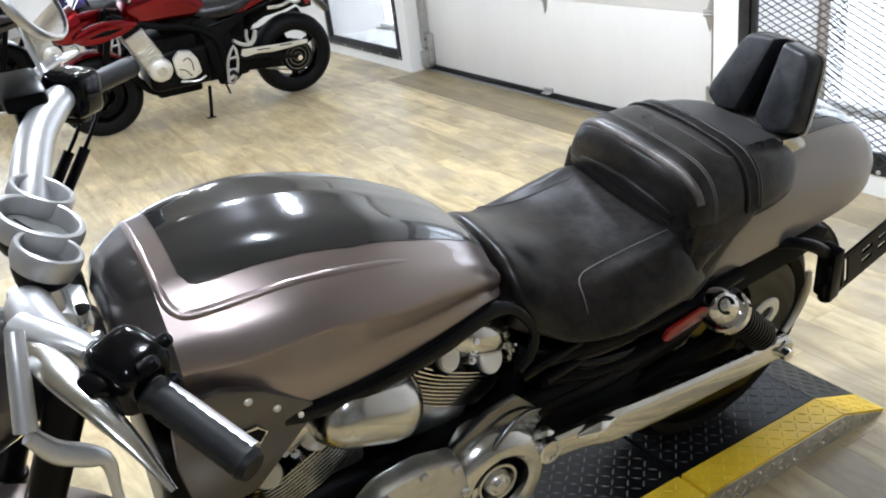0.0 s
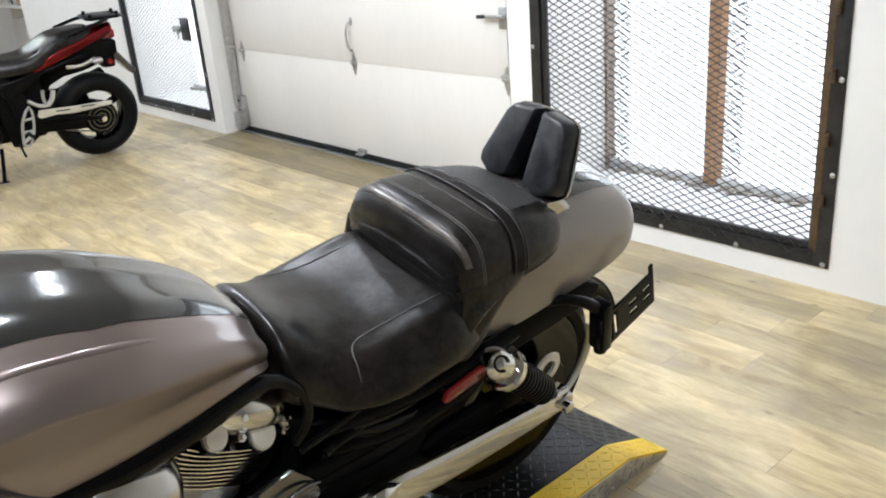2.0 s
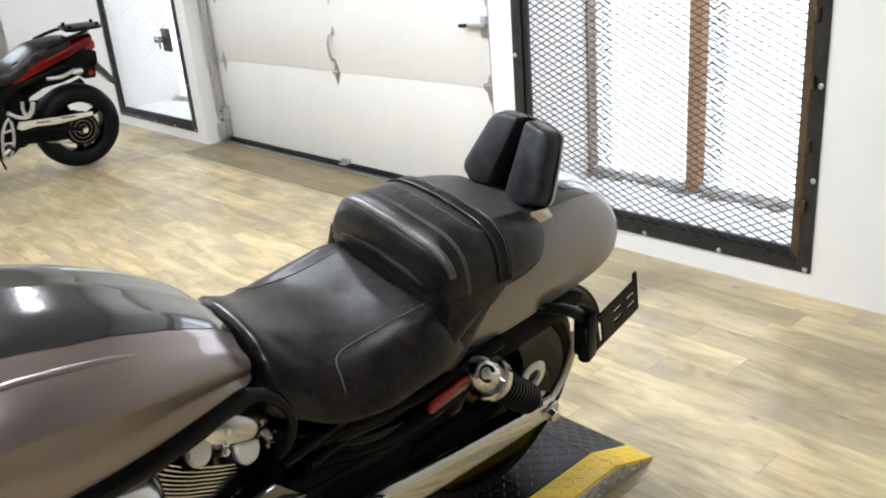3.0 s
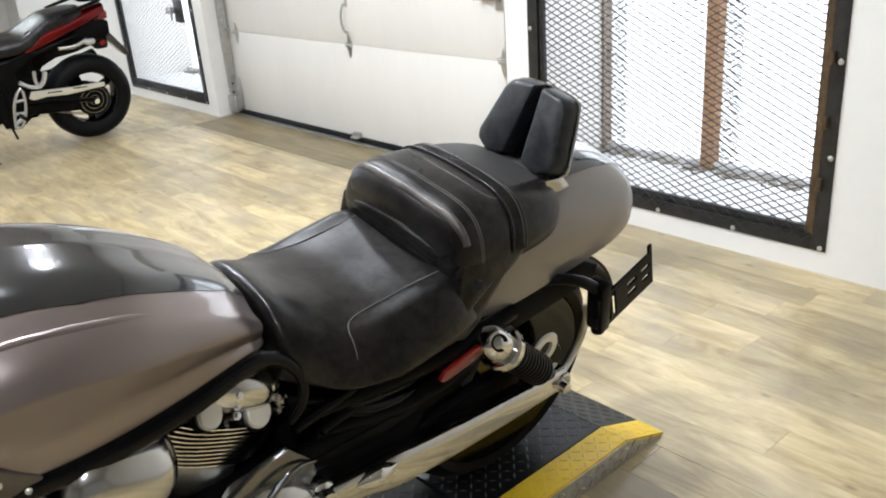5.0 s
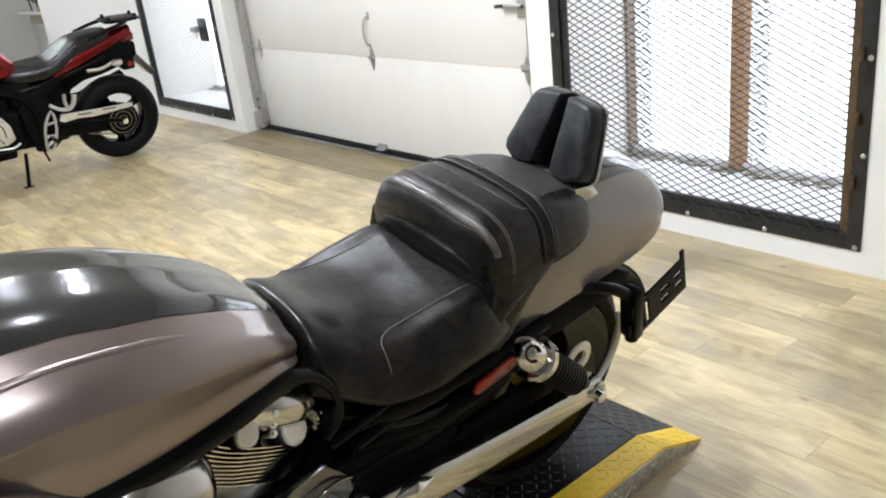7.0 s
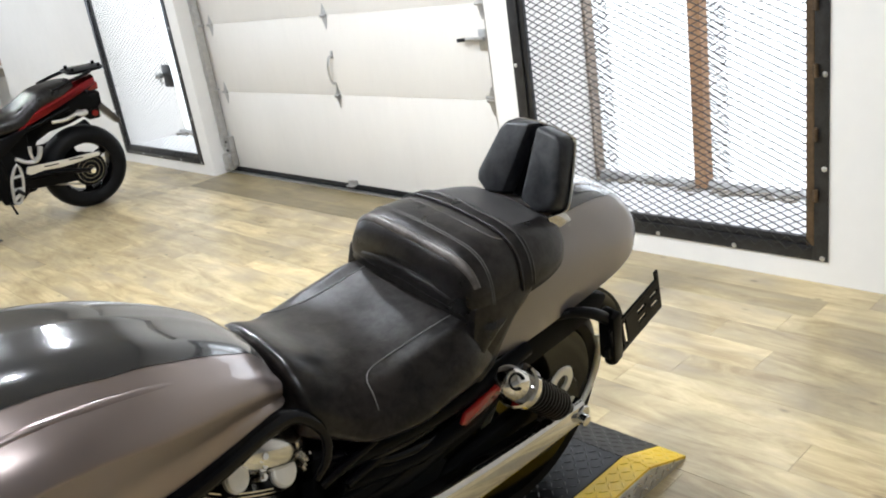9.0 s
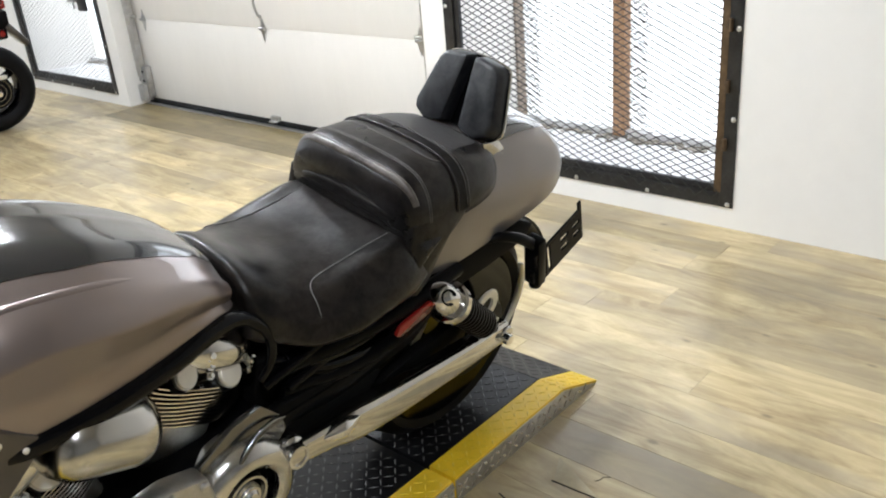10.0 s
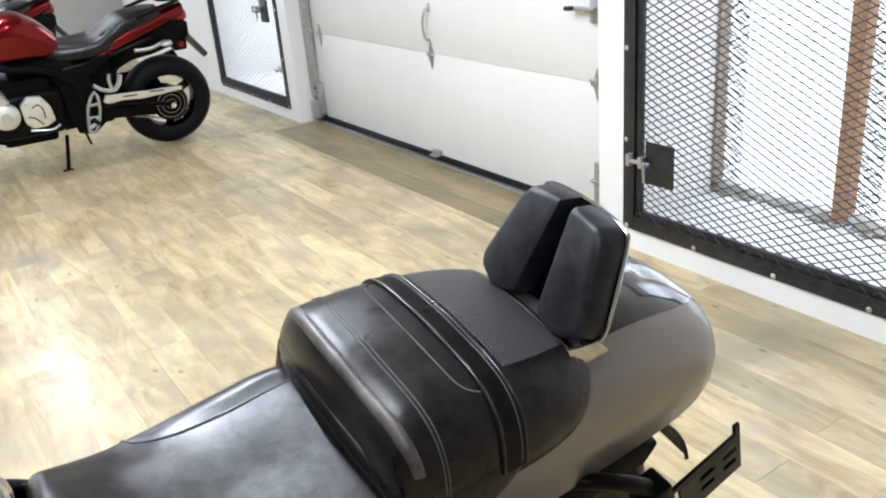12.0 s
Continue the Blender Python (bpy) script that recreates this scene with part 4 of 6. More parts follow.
    p_ob = part("pillion_seat", bend(pil.mesh()), LEATHER, root, "black leather pillion seat with stitched panels")
    part("perforated_panel", pil.patch(2.412, 2.526, table((2.412, 0.108), (2.47, 0.106), (2.526, 0.094)), 0.0012, 24, 28), PERF, p_ob, "perforated leather panel")
    part("rear_seam", tube([(2.529, v, pil.top(2.529, v) + 0.0004) for v in np.linspace(-0.125, 0.125, 17)], 0.0018, 6, 2), LEATHERW, p_ob, "piped rear seam")

    # broad strap with two rolled edges, seams and worn edge, all laid over the cushion and down its sides
    def over(x, low, lift):
        a = pil.around(x, low, lift)
        return [(x, -v, h) for v, h in a[:0:-1]] + [(x, v, h) for v, h in a]
    strap = bmesh.new()
    rows = [[strap.verts.new(p) for p in over(x, 0.832, 0.0045)] for x in np.linspace(2.367, 2.404, 6)]
    for p, q in zip(rows, rows[1:]):
        for k in range(min(len(p), len(q)) - 1):
            strap.faces.new((p[k], q[k], q[k + 1], p[k + 1]))
    bmesh.ops.solidify(strap, geom=strap.faces[:], thickness=0.004)
    st_ob = part("strap", strap, LEATHER, p_ob, "broad black leather strap")
    for x in (2.368, 2.403):
        part("strap_edge", tube(over(x, 0.832, 0.0026), 0.0030, 8, 2), LEATHER, st_ob, "rolled strap edge")
    part("strap_stitch", tube(over(2.3955, 0.834, 0.0049), 0.0009, 6, 2), THREAD, st_ob, "stitched seam")
    # lighter roll: wear plus the edge highlight put into its colour
    part("front_piping", bend(tube(over(2.2445, 0.880, -0.0075), 0.0105, 12, 2)), LEATHERW, p_ob, "worn leather edge with its highlight in the grey")
    for x in (2.277, 2.283):
        part("seam", bend(tube(over(x, 0.836, 0.0003), 0.0011, 6, 2)), THREAD, p_ob, "stitched seam")
    tongue = [(2.366, -0.128), (2.356, -0.125), (2.346, -0.116), (2.340, -0.098), (2.338, -0.05), (2.338, 0.05), (2.340, 0.098), (2.346, 0.116), (2.356, 0.125), (2.366, 0.128)]
    part("seam", bend(tube([(x, v, pil.top(x, v) + 0.0003) for x, v in tongue], 0.0013, 6, 5)), THREAD, p_ob, "stitched seam")
    for s in (-1, 1):
        flap = [(2.238, 0.846), (2.231, 0.78), (2.226, 0.71), (2.231, 0.688), (2.252, 0.682), (2.288, 0.704), (2.318, 0.748), (2.350, 0.786), (2.384, 0.808), (2.402, 0.828), (2.402, 0.846)]
        bm = plate(flap, 0.030, side(-0.1805 + 0.030), 0.007)
        for q in bm.verts:
            q.co.y = -s * (q.co.y - (0.85 - q.co.z) * 0.075)
        part("side_flap", bm, LEATHER, p_ob, "leather side flap")

    # backrest
    for s in (-1, 1):
        face = [(0.024, 0.004), (0.074, -0.008), (0.108, 0.010), (0.112, 0.032), (0.086, 0.140), (0.070, 0.160), (0.009, 0.167)]
        bm = plate([(s * a, b) for a, b in face], 0.048, None, 0.009)
        for q in bm.verts:
            if q.co.z < 0.03:
                k = 1 - q.co.z / 0.03
                q.co.x -= s * 0.006 * k * min(1.0, max(0.0, abs(q.co.x) - 0.03) / 0.06)
                q.co.y -= 0.008 * k * max(0.0, q.co.y) / 0.14
        tilt = Matrix.Translation((2.522, -0.008, 0.917)) @ pose(0, 0, 0, 0, 21, 0) @ Matrix(((0, 0, 1, 0), (1, 0, 0, 0), (0, 1, 0, 0), (0, 0, 0, 1)))
        part("backrest_pad", moved(bm, tilt), VINYL, root, "black vinyl backrest pad")
    tilt = Matrix.Translation((2.522, -0.008, 0.917)) @ pose(0, 0, 0, 0, 21, 0)
    rim = [(0.046, v, z) for v, z in ((-0.080, -0.006), (-0.108, 0.010), (-0.113, 0.034), (-0.087, 0.139), (-0.071, 0.158), (-0.025, 0.164), (0.025, 0.164), (0.071, 0.158), (0.087, 0.139), (0.113, 0.034), (0.108, 0.010), (0.080, -0.006))]
    br = part("backrest_frame", moved(tube(rim, 0.0030, 8, 4), tilt), CHROME, root, "thin bright metal backrest frame")
    part("back_plate", moved(plate([(a * 0.98, b) for _, a, b in rim], 0.006, Matrix(((0, 0, 1, 0.043), (1, 0, 0, 0), (0, 1, 0, 0), (0, 0, 0, 1)))), tilt), BLACKP, br)
    for s, top in ((-1, 0.908), (1, 0.880)):
        part("bracket", plate([(2.515, top + 0.006), (2.572, top - 0.002), (2.604, 0.874), (2.602, 0.850), (2.545, 0.850)], 0.006, side(s * 0.110), 0.002), SATIN, br, "brushed steel side bracket")
        bolt(br, (2.585, s * 0.113, 0.866), (2.585, s * 0.3, 0.866), 0.009, 0.009)

    # rear fender
    fen = Skin([
        (2.300, [(0, 0.850), (0.080, 0.845), (0.130, 0.810), (0.150, 0.740), (0.152, 0.680)]),
        (2.420, [(0, 0.885), (0.080, 0.877), (0.130, 0.842), (0.155, 0.760), (0.156, 0.674)]),
        (2.560, [(0, 0.905), (0.080, 0.897), (0.132, 0.858), (0.158, 0.775), (0.157, 0.688)]),
        (2.700, [(0, 0.905), (0.078, 0.896), (0.130, 0.858), (0.158, 0.785), (0.156, 0.706)]),
        (2.770, [(0, 0.888), (0.076, 0.878), (0.126, 0.845), (0.152, 0.790), (0.152, 0.722)]),
        (2.808, [(0, 0.868), (0.070, 0.860), (0.118, 0.832), (0.142, 0.785), (0.144, 0.738)]),
        (2.838, [(0, 0.847), (0.062, 0.841), (0.103, 0.817), (0.124, 0.782), (0.128, 0.745)]),
        (2.864, [(0, 0.824), (0.050, 0.819), (0.083, 0.801), (0.101, 0.774), (0.105, 0.748)]),
        (2.886, [(0, 0.800), (0.036, 0.796), (0.060, 0.785), (0.074, 0.768), (0.078, 0.750)]),
        (2.900, [(0, 0.780), (0.020, 0.778), (0.034, 0.772), (0.042, 0.763), (0.045, 0.752)])], 6, 5)
    bm = fen.mesh(False, False)
    bmesh.ops.solidify(bm, geom=bm.faces[:], thickness=0.005)
    fe = part("rear_fender", bm, GREYMET, root, "grey metallic rear fender")
    part("fender_panel", fen.patch(2.56, 2.878, table((2.56, 0.100), (2.74, 0.096), (2.80, 0.082), (2.84, 0.058), (2.878, 0.02)), 0.002, 24, 16), GLOSSB, fe, "gloss black fender centre panel")

    # rear wheel, swingarm, guard
    rw = wheel(root, 2.585, 0.318, 0.318, 0.200, 0.225, v=0.040, rim_mat=BLACKG, name="rear_wheel")
    face = along((2.585, 0.0, 0.318), (2.585, -1.0, 0.318))
    part("wheel_disc", lathe([(0, 0.050), (0.060, 0.052), (0.075, 0.040), (0.150, 0.044), (0.200, 0.052), (0.238, 0.056), (0.246, 0.050), (0.246, 0.0), (0, 0.0)], 64, face), BLACKG, rw, "black disc face of the rear wheel")
    part("pale_stripe", tube([(2.655 + 0.190 * math.cos(a), -0.064, 0.375 + 0.190 * math.sin(a)) for a in np.linspace(radians(22), radians(-112), 12)], [0.008, 0.010, 0.010, 0.009, 0.008, 0.007, 0.006, 0.006, 0.006, 0.005, 0.004, 0.002], 10, 3, 0.4), DISCW, rw, "pale stripe on the wheel")
    part("crescent", tube([(2.585 + 0.178 * math.cos(a), -0.056, 0.318 + 0.178 * math.sin(a)) for a in np.linspace(radians(128), radians(166), 7)], [0.002, 0.006, 0.010, 0.012, 0.013, 0.012, 0.006], 10, 3, 0.4), DISCW, rw, "pale crescent on the wheel face")
    for s in (-1, 1):
        sw = part("swingarm", tube([(1.88, s * 0.192, 0.482), (1.97, s * 0.192, 0.472), (2.03, s * 0.190, 0.462), (2.085, s * 0.188, 0.452), (2.20, s * 0.186, 0.436), (2.36, s * 0.185, 0.424), (2.48, s * 0.184, 0.418), (2.60, s * 0.182, 0.414)], [0.019, 0.021, 0.024, 0.030, 0.030, 0.027, 0.025, 0.023], 40, 6, 1.22, False, 0.55), EXHAUST, root, "bright satin box-section swingarm")
        part("arm_flange", tube([(1.99, s * 0.208, 0.480), (2.035, s * 0.212, 0.482), (2.085, s * 0.206, 0.476)], [0.005, 0.020, 0.006], 14), CHROME, sw, "polished flared end")
        part("arm_end", rod((2.590, s * 0.15, 0.411), (2.590, s * 0.208, 0.411), 0.025), SATIN, sw)
        part("pivot_ring", lathe([(0.014, -0.012), (0.024, -0.012), (0.027, 0), (0.024, 0.010), (0.018, 0.010), (0.014, -0.004), (0.014, -0.012)], 28, along((1.925, s * 0.205, 0.480), (1.925, s * 0.5, 0.52))), CHROME, sw)
        bolt(root, (2.615, s * 0.145, 0.350), (2.615, s * 0.4, 0.350), 0.026, 0.018, CHROME, "chrome axle nut")
        # strut from frame to fender
        part("fender_strut", tube([(1.96, s * 0.135, 0.64), (2.12, s * 0.155, 0.640), (2.28, s * 0.165, 0.650), (2.42, s * 0.160, 0.662)], [0.022, 0.022, 0.020, 0.016], 12), SATINB, root, "black frame strut")
        part("lower_rail", tube([(1.95, s * 0.13, 0.58), (2.10, s * 0.150, 0.560), (2.26, s * 0.160, 0.575), (2.36, s * 0.160, 0.63)], 0.018, 10), SATINB, root, "black lower frame rail")
    part("belt_guard", plate([(2.02, 0.42), (2.30, 0.47), (2.44, 0.485), (2.50, 0.465), (2.46, 0.435), (2.2, 0.40), (2.02, 0.37)], 0.03, side(-0.120), 0.006), MATTB, root, "black belt guard")
    part("pivot_plate", plate([(1.89, 0.42), (1.91, 0.57), (2.12, 0.565), (2.20, 0.50), (2.14, 0.43), (2.02, 0.39)], 0.020, side(-0.138), 0.006), MATTB, root, "black pivot plate behind the swingarm")
    part("rear_hugger", lathe([(0.332, -0.105), (0.339, -0.108), (0.345, 0), (0.339, 0.108), (0.332, 0.105)], 20, Matrix.Translation((2.615, 0.03, 0.325)) @ pose(0, 0, 0, 90, 0, 0) @ pose(0, 0, 0, 0, 0, 20), 115), BLACKP, root, "black inner mudguard")
    part("sprocket", lathe([(0.06, 0), (0.112, 0), (0.116, 0.006), (0.112, 0.012), (0.06, 0.012), (0.06, 0)], 40, along((2.615, -0.085, 0.325), (2.615, -0.4, 0.325))), SATINB, root, "black rear belt pulley")
    part("hub_ring", lathe([(0.022, 0), (0.040, 0), (0.044, 0.004), (0.040, 0.008), (0.022, 0.008), (0.022, 0)], 32, along((2.605, -0.121, 0.451), (2.605, -0.4, 0.451))), DISCW, root, "pale ring on the wheel")

    part("inner_fender", plate([(2.28, 0.66), (2.50, 0.675), (2.66, 0.685), (2.745, 0.64), (2.72, 0.60), (2.60, 0.585), (2.45, 0.57), (2.28, 0.545)], 0.040, side(-0.095), 0.010), MATTB, root, "black inner guard over the wheel")

    # shocks
    for s in (-1, 1):
        a, b = Vector((2.330, s * 0.195, 0.644)), Vector((2.580, s * 0.178, 0.412))
        d = (b - a).normalized()
        sh = part("shock_body", lathe([(0, 0)] + [(r, z) for k in range(12) for r, z in ((0.030, 0.055 + k * 0.0165), (0.037, 0.060 + k * 0.0165), (0.037, 0.066 + k * 0.0165), (0.030, 0.0705 + k * 0.0165))] + [(0.022, 0.262), (0.020, 0.31), (0, 0.31)], 28, along(a, b)), BLACKP, root, "ribbed black shock absorber")
        part("shock_collar", lathe([(0, 0.030), (0.043, 0.030), (0.048, 0.034), (0.048, 0.052), (0.043, 0.056), (0, 0.056)], 32, along(a, b)), CHROME, sh, "chrome shock collar")
        part("shock_cap", lathe([(0, -0.034), (0.014, -0.033), (0.026, -0.026), (0.033, -0.012), (0.036, 0.008), (0.036, 0.030), (0, 0.030)], 32, along(a, b)), CHROME, sh, "domed chrome shock cap")
        part("cap_ring", lathe([(0.013, 0), (0.0155, 0.003), (0.018, 0), (0.0155, -0.002), (0.013, 0)], 28, along(a + Vector((-0.010, s * 0.026, 0.020)), a + Vector((-0.05, s * 0.13, 0.10))), 290), SATINB, sh)
        part("lower_eye", lathe([(0.010, -0.020), (0.024, -0.020), (0.026, -0.012), (0.026, 0.012), (0.024, 0.020), (0.010, 0.020)], 20, along(b + Vector((0, 0, 0)), b + Vector((0, s, 0)))), SATIN, sh)
        part("lower_bolt", rod(b + Vector((0, s * 0.010, 0)), b + Vector((0, s * 0.048, 0)), 0.014), CHROME, sh)

    # engine: crankcase, cylinders, covers
    part("crankcase", join(box(1.40, 1.96, -0.150, 0.150, 0.22, 0.56, 0.04, 3), box(1.50, 1.90, -0.175, 0.175, 0.30, 0.50, 0.04, 3)), SATINB, root, "black engine crankcase")
    for cx, ch, ang in ((1.771, 0.651, 26), (1.50, 0.610, -26)):
        cyl = Matrix.Translation((cx, 0, ch)) @ pose(0, 0, 0, 0, ang, 0)
        head = part("cylinder_head", moved(box(-0.070, 0.070, -0.098, 0.098, -0.14, 0.11, 0.025, 3), cyl), SATINB, root, "finned cylinder with pale head cover")
        part("barrel_wall", moved(box(-0.075, 0.075, -0.112, 0.112, -0.13, 0.0, 0.02, 3), cyl), CASTAL, head)
        for k in range(10):
            z = -0.032 + k * 0.0076
            w = 0.108 + 0.036 * math.sin(math.pi * (k + 1.4) / 12)
            fin = [(w * math.copysign(abs(math.cos(a)) ** 0.7, math.cos(a)), 0.137 * math.copysign(abs(math.sin(a)) ** 0.6, math.sin(a))) for a in np.linspace(0, 2 * math.pi, 33)[:-1]]
            part("fin", moved(plate(fin, 0.0027), cyl @ Matrix.Translation((0, 0, z))), POLISHED, head)
        for s in (-1, 1):
            side_up = pose(0, 0, 0, -58 * s, 0, 0)
            dome = bmesh.new()
            bmesh.ops.create_uvsphere(dome, u_segments=28, v_segments=16, radius=1.0)
            cov = part("head_cover", moved(dome, cyl @ Matrix.Translation((0.016, s * 0.090, 0.092)) @ Matrix.Diagonal((0.088, 0.050, 0.046, 1))), POLISHED, head, "polished cast head cover")
            for dx, z, k in ((-0.048, 0.052, 1.0), (0.046, 0.052, 1.12)):
                at = cyl @ Matrix.Translation((dx, s * 0.112, z)) @ side_up
                part("barrel", moved(lathe([(0.0, -0.03), (0.029 * k, -0.03), (0.029 * k, 0.008), (0.024 * k, 0.016), (0, 0.016)], 32), at), SATINB, cov)
                part("cap_sleeve", moved(lathe([(0.0, 0.018), (0.0235 * k, 0.014), (0.0235 * k, 0.0225), (0, 0.0225)], 30), at), CASTAL, cov)
                part("round_cap", moved(lathe([(0, 0.0275), (0.0195 * k, 0.027), (0.0215 * k, 0.025), (0.0215 * k, 0.018), (0, 0.018)], 32), at), DISCW, cov, "pale round cap")
            for dx, dz, r in ((-0.004, 0.076, 0.011), (0.004, 0.056, 0.009), (-0.010, 0.094, 0.012), (0.088, 0.080, 0.012), (0.092, 0.062, 0.010), (-0.078, 0.072, 0.010)):
                part("bolt", moved(lathe([(0, 0.016), (r * 0.5, 0.016), (r * 0.55, 0.010), (r * 0.9, 0.010), (r, 0.006), (r, -0.03), (0, -0.03)], 6), cyl @ Matrix.Translation((dx, s * 0.124, dz)) @ side_up), CHROME, cov)
    # oval satin cover on the left and the right
    for s in (-1, 1):
        m = Matrix.Translation((1.587, s * 0.150, 0.735)) @ pose(0, 0, 0, 0, 22, 0) @ pose(0, 0, 0, 0, 90, 0) @ Matrix.Diagonal((1.0, 1.15, 1, 1))
        c = part("side_cover", lathe([(0, -0.086), (0.030, -0.085), (0.050, -0.076), (0.060, -0.058), (0.063, -0.035), (0.063, 0.035), (0.060, 0.058), (0.050, 0.076), (0.030, 0.085), (0, 0.086)], 40, m), SATIN, root, "brushed rounded aluminium side cover")
        part("cover_stud", rod((1.600, s * 0.165, 0.790), (1.604, s * 0.170, 0.818), 0.007), CHROME, c)
    # cast lower covers
    for s in (-1, 1):
        out = [(1.50, 0.44), (1.52, 0.53), (1.58, 0.585), (1.66, 0.595), (1.73, 0.575), (1.75, 0.50), (1.74, 0.40), (1.66, 0.34), (1.55, 0.35)]
        v = -0.215 if s < 0 else 0.170
        cc = part("engine_cover", plate(out, 0.045, side(v + 0.045), 0.010), CASTAL, root, "cast aluminium engine side cover")
        for x, h in out:
            bolt(cc, (1.63 + (x - 1.63) * 0.9, s * 0.214, 0.47 + (h - 0.47) * 0.9), (1.63 + (x - 1.63) * 0.9, s * 0.4, 0.47 + (h - 0.47) * 0.9), 0.009, 0.008, CASTAL)
    # pulley cover with trefoil and its shield
    m = along((1.815, -0.190, 0.455), (1.815, -0.50, 0.455 + 0.03))
    pc = part("pulley_cover", lathe([(0.060, 0.012), (0.062, 0.024), (0.070, 0.030), (0.086, 0.028), (0.104, 0.014), (0.111, -0.006), (0.111, -0.05), (0.060, -0.05)], 52, m), SATIN, root, "round brushed pulley cover with crescent openings")
    part("pulley_boss", lathe([(0, 0.028), (0.012, 0.028), (0.017, 0.022), (0.022, 0.022), (0.026, 0.016), (0.028, -0.02), (0, -0.02)], 28, m), SATIN, pc)
    part("inner_ring", lathe([(0.033, 0.006), (0.036, 0.016), (0.041, 0.016), (0.044, 0.006), (0.044, -0.02), (0.033, -0.02)], 36, m), SATIN, pc)
    part("pulley_web", moved(box(-0.064, -0.034, -0.012, 0.012, -0.012, 0.014, 0.004), m), SATIN, pc)
    part("pulley_well", lathe([(0, -0.012), (0.062, -0.012), (0.062, -0.03), (0, -0.03)], 30, m), BLACKP, pc)
    part("pivot_cap", lathe([(0, 0.020), (0.018, 0.020), (0.026, 0.016), (0.030, 0.008), (0.030, -0.04), (0, -0.04)], 30, along((1.930, -0.180, 0.480), (1.930, -0.5, 0.53))), CHROME, pc, "chrome pivot cap")
    hs = part("heel_shield", plate([(1.720, 0.500), (1.730, 0.553), (1.810, 0.606), (1.872, 0.618), (1.915, 0.570), (1.930, 0.530), (1.900, 0.490), (1.800, 0.460)], 0.014, side(-0.160), 0.004), SHIELD, root, "dark polished shield above the pulley")
    part("shield_edge", tube([(1.922, -0.176, 0.562), (1.885, -0.184, 0.578), (1.845, -0.192, 0.574), (1.805, -0.199, 0.548), (1.772, -0.204, 0.512)], [0.003, 0.005, 0.006, 0.006, 0.004], 12), SHIELD, hs, "rolled edge")
    for (x0, h0), (x1, h1) in (((1.895, 0.632), (2.030, 0.666)), ((1.950, 0.596), (2.085, 0.630))):
        part("frame_brace", rod((x0, -0.150, h0), (x1, -0.152, h1), 0.011), BLACKG, root, "gloss black diagonal brace")
    part("arm_rail", plate([(1.915, 0.515), (1.922, 0.546), (2.080, 0.547), (2.270, 0.562), (2.330, 0.590), (2.345, 0.570), (2.290, 0.530), (2.080, 0.505)], 0.022, side(-0.140), 0.004), SATINB, root, "straight black upper arm rail")
    part("engine_mount", box(1.90, 2.02, -0.12, 0.12, 0.34, 0.66, 0.02), MATTB, root, "black gearbox block")
    part("battery_box", box(1.95, 2.35, -0.105, 0.105, 0.40, 0.69, 0.03), MATTB, root, "black centre box under the seat")
    for k in range(3):
        part("hose", tube([(1.93 + 0.03 * k, -0.125, 0.66 - 0.03 * k), (2.02 + 0.03 * k, -0.150, 0.625 - 0.03 * k), (2.14, -0.150, 0.610 - 0.035 * k), (2.24, -0.13, 0.600 - 0.04 * k)], 0.012, 10), BLACKG, root, "black hose")

    # radiator shroud
    for s in (-1, 1):
        out = [(1.300, 0.790), (1.305, 0.855), (1.330, 0.895), (1.375, 0.900), (1.430, 0.872), (1.500, 0.812), (1.497, 0.792), (1.452, 0.745), (1.400, 0.690), (1.345, 0.680), (1.310, 0.700)]
        v = -0.188 if s < 0 else 0.172
        sh = part("radiator_shroud", plate(out, 0.016, side(v + 0.016), 0.005), CHARDARK, root, "dark bronze-grey radiator shroud with rivets")
        for x, h in ((1.407, 0.864), (1.444, 0.832), (1.476, 0.803)):
            part("rivet", lathe([(0, 0.0045), (0.003, 0.004), (0.0052, 0.0022), (0.0060, 0.0), (0, 0)], 16, along((x, s * 0.188, h), (x, s * 0.4, h))), DISCW, sh)
        if s < 0:
            out = [(1.362, 0.800), (1.374, 0.816), (1.412, 0.816), (1.424, 0.802), (1.412, 0.786), (1.374, 0.786)]
            em = part("emblem", plate(out, 0.003, side(-0.188)), SATINB, sh, "small plain dark emblem with bright edge")
            part("emblem_edge", tube([(x, -0.192, h) for x, h in out + out[:1]], 0.0018, 6, 1), CHROME, em)
    part("radiator", box(1.285, 1.345, -0.17, 0.17, 0.36, 0.80, 0.01), SATINB, root, "black radiator")
    for s in (-1, 1):
        part("down_tube", tube([(1.33, s * 0.10, 0.84), (1.37, s * 0.16, 0.60), (1.42, s * 0.16, 0.30), (1.55, s * 0.16, 0.20), (1.85, s * 0.15, 0.20)], 0.019, 10), BLACKG, root, "black frame down tube")

    # reflector and plate bracket on the left
    part("reflector", plate([(2.195, 0.612), (2.205, 0.632), (2.295, 0.652), (2.305, 0.640), (2.297, 0.622), (2.208, 0.604)], 0.010, side(-0.186), 0.003), REDLENS, root, "long red side reflector")
    arm = part("plate_arm", join(tube([(2.53, -0.140, 0.678), (2.56, -0.165, 0.688), (2.61, -0.184, 0.672), (2.664, -0.192, 0.636)], [0.010, 0.012, 0.013, 0.014], 12), moved(box(-0.016, 0.016, -0.024, 0.022, -0.128, 0.016, 0.006), pose(2.668, -0.193, 0.640, 0, -14, 0))), BLACKP, root, "black side plate arm with lamp")
    part("plate_lamp", rod((2.698, -0.194, 0.522), (2.702, -0.194, 0.503), 0.016), BLACKP, arm)
    return root


bike = cruiser()


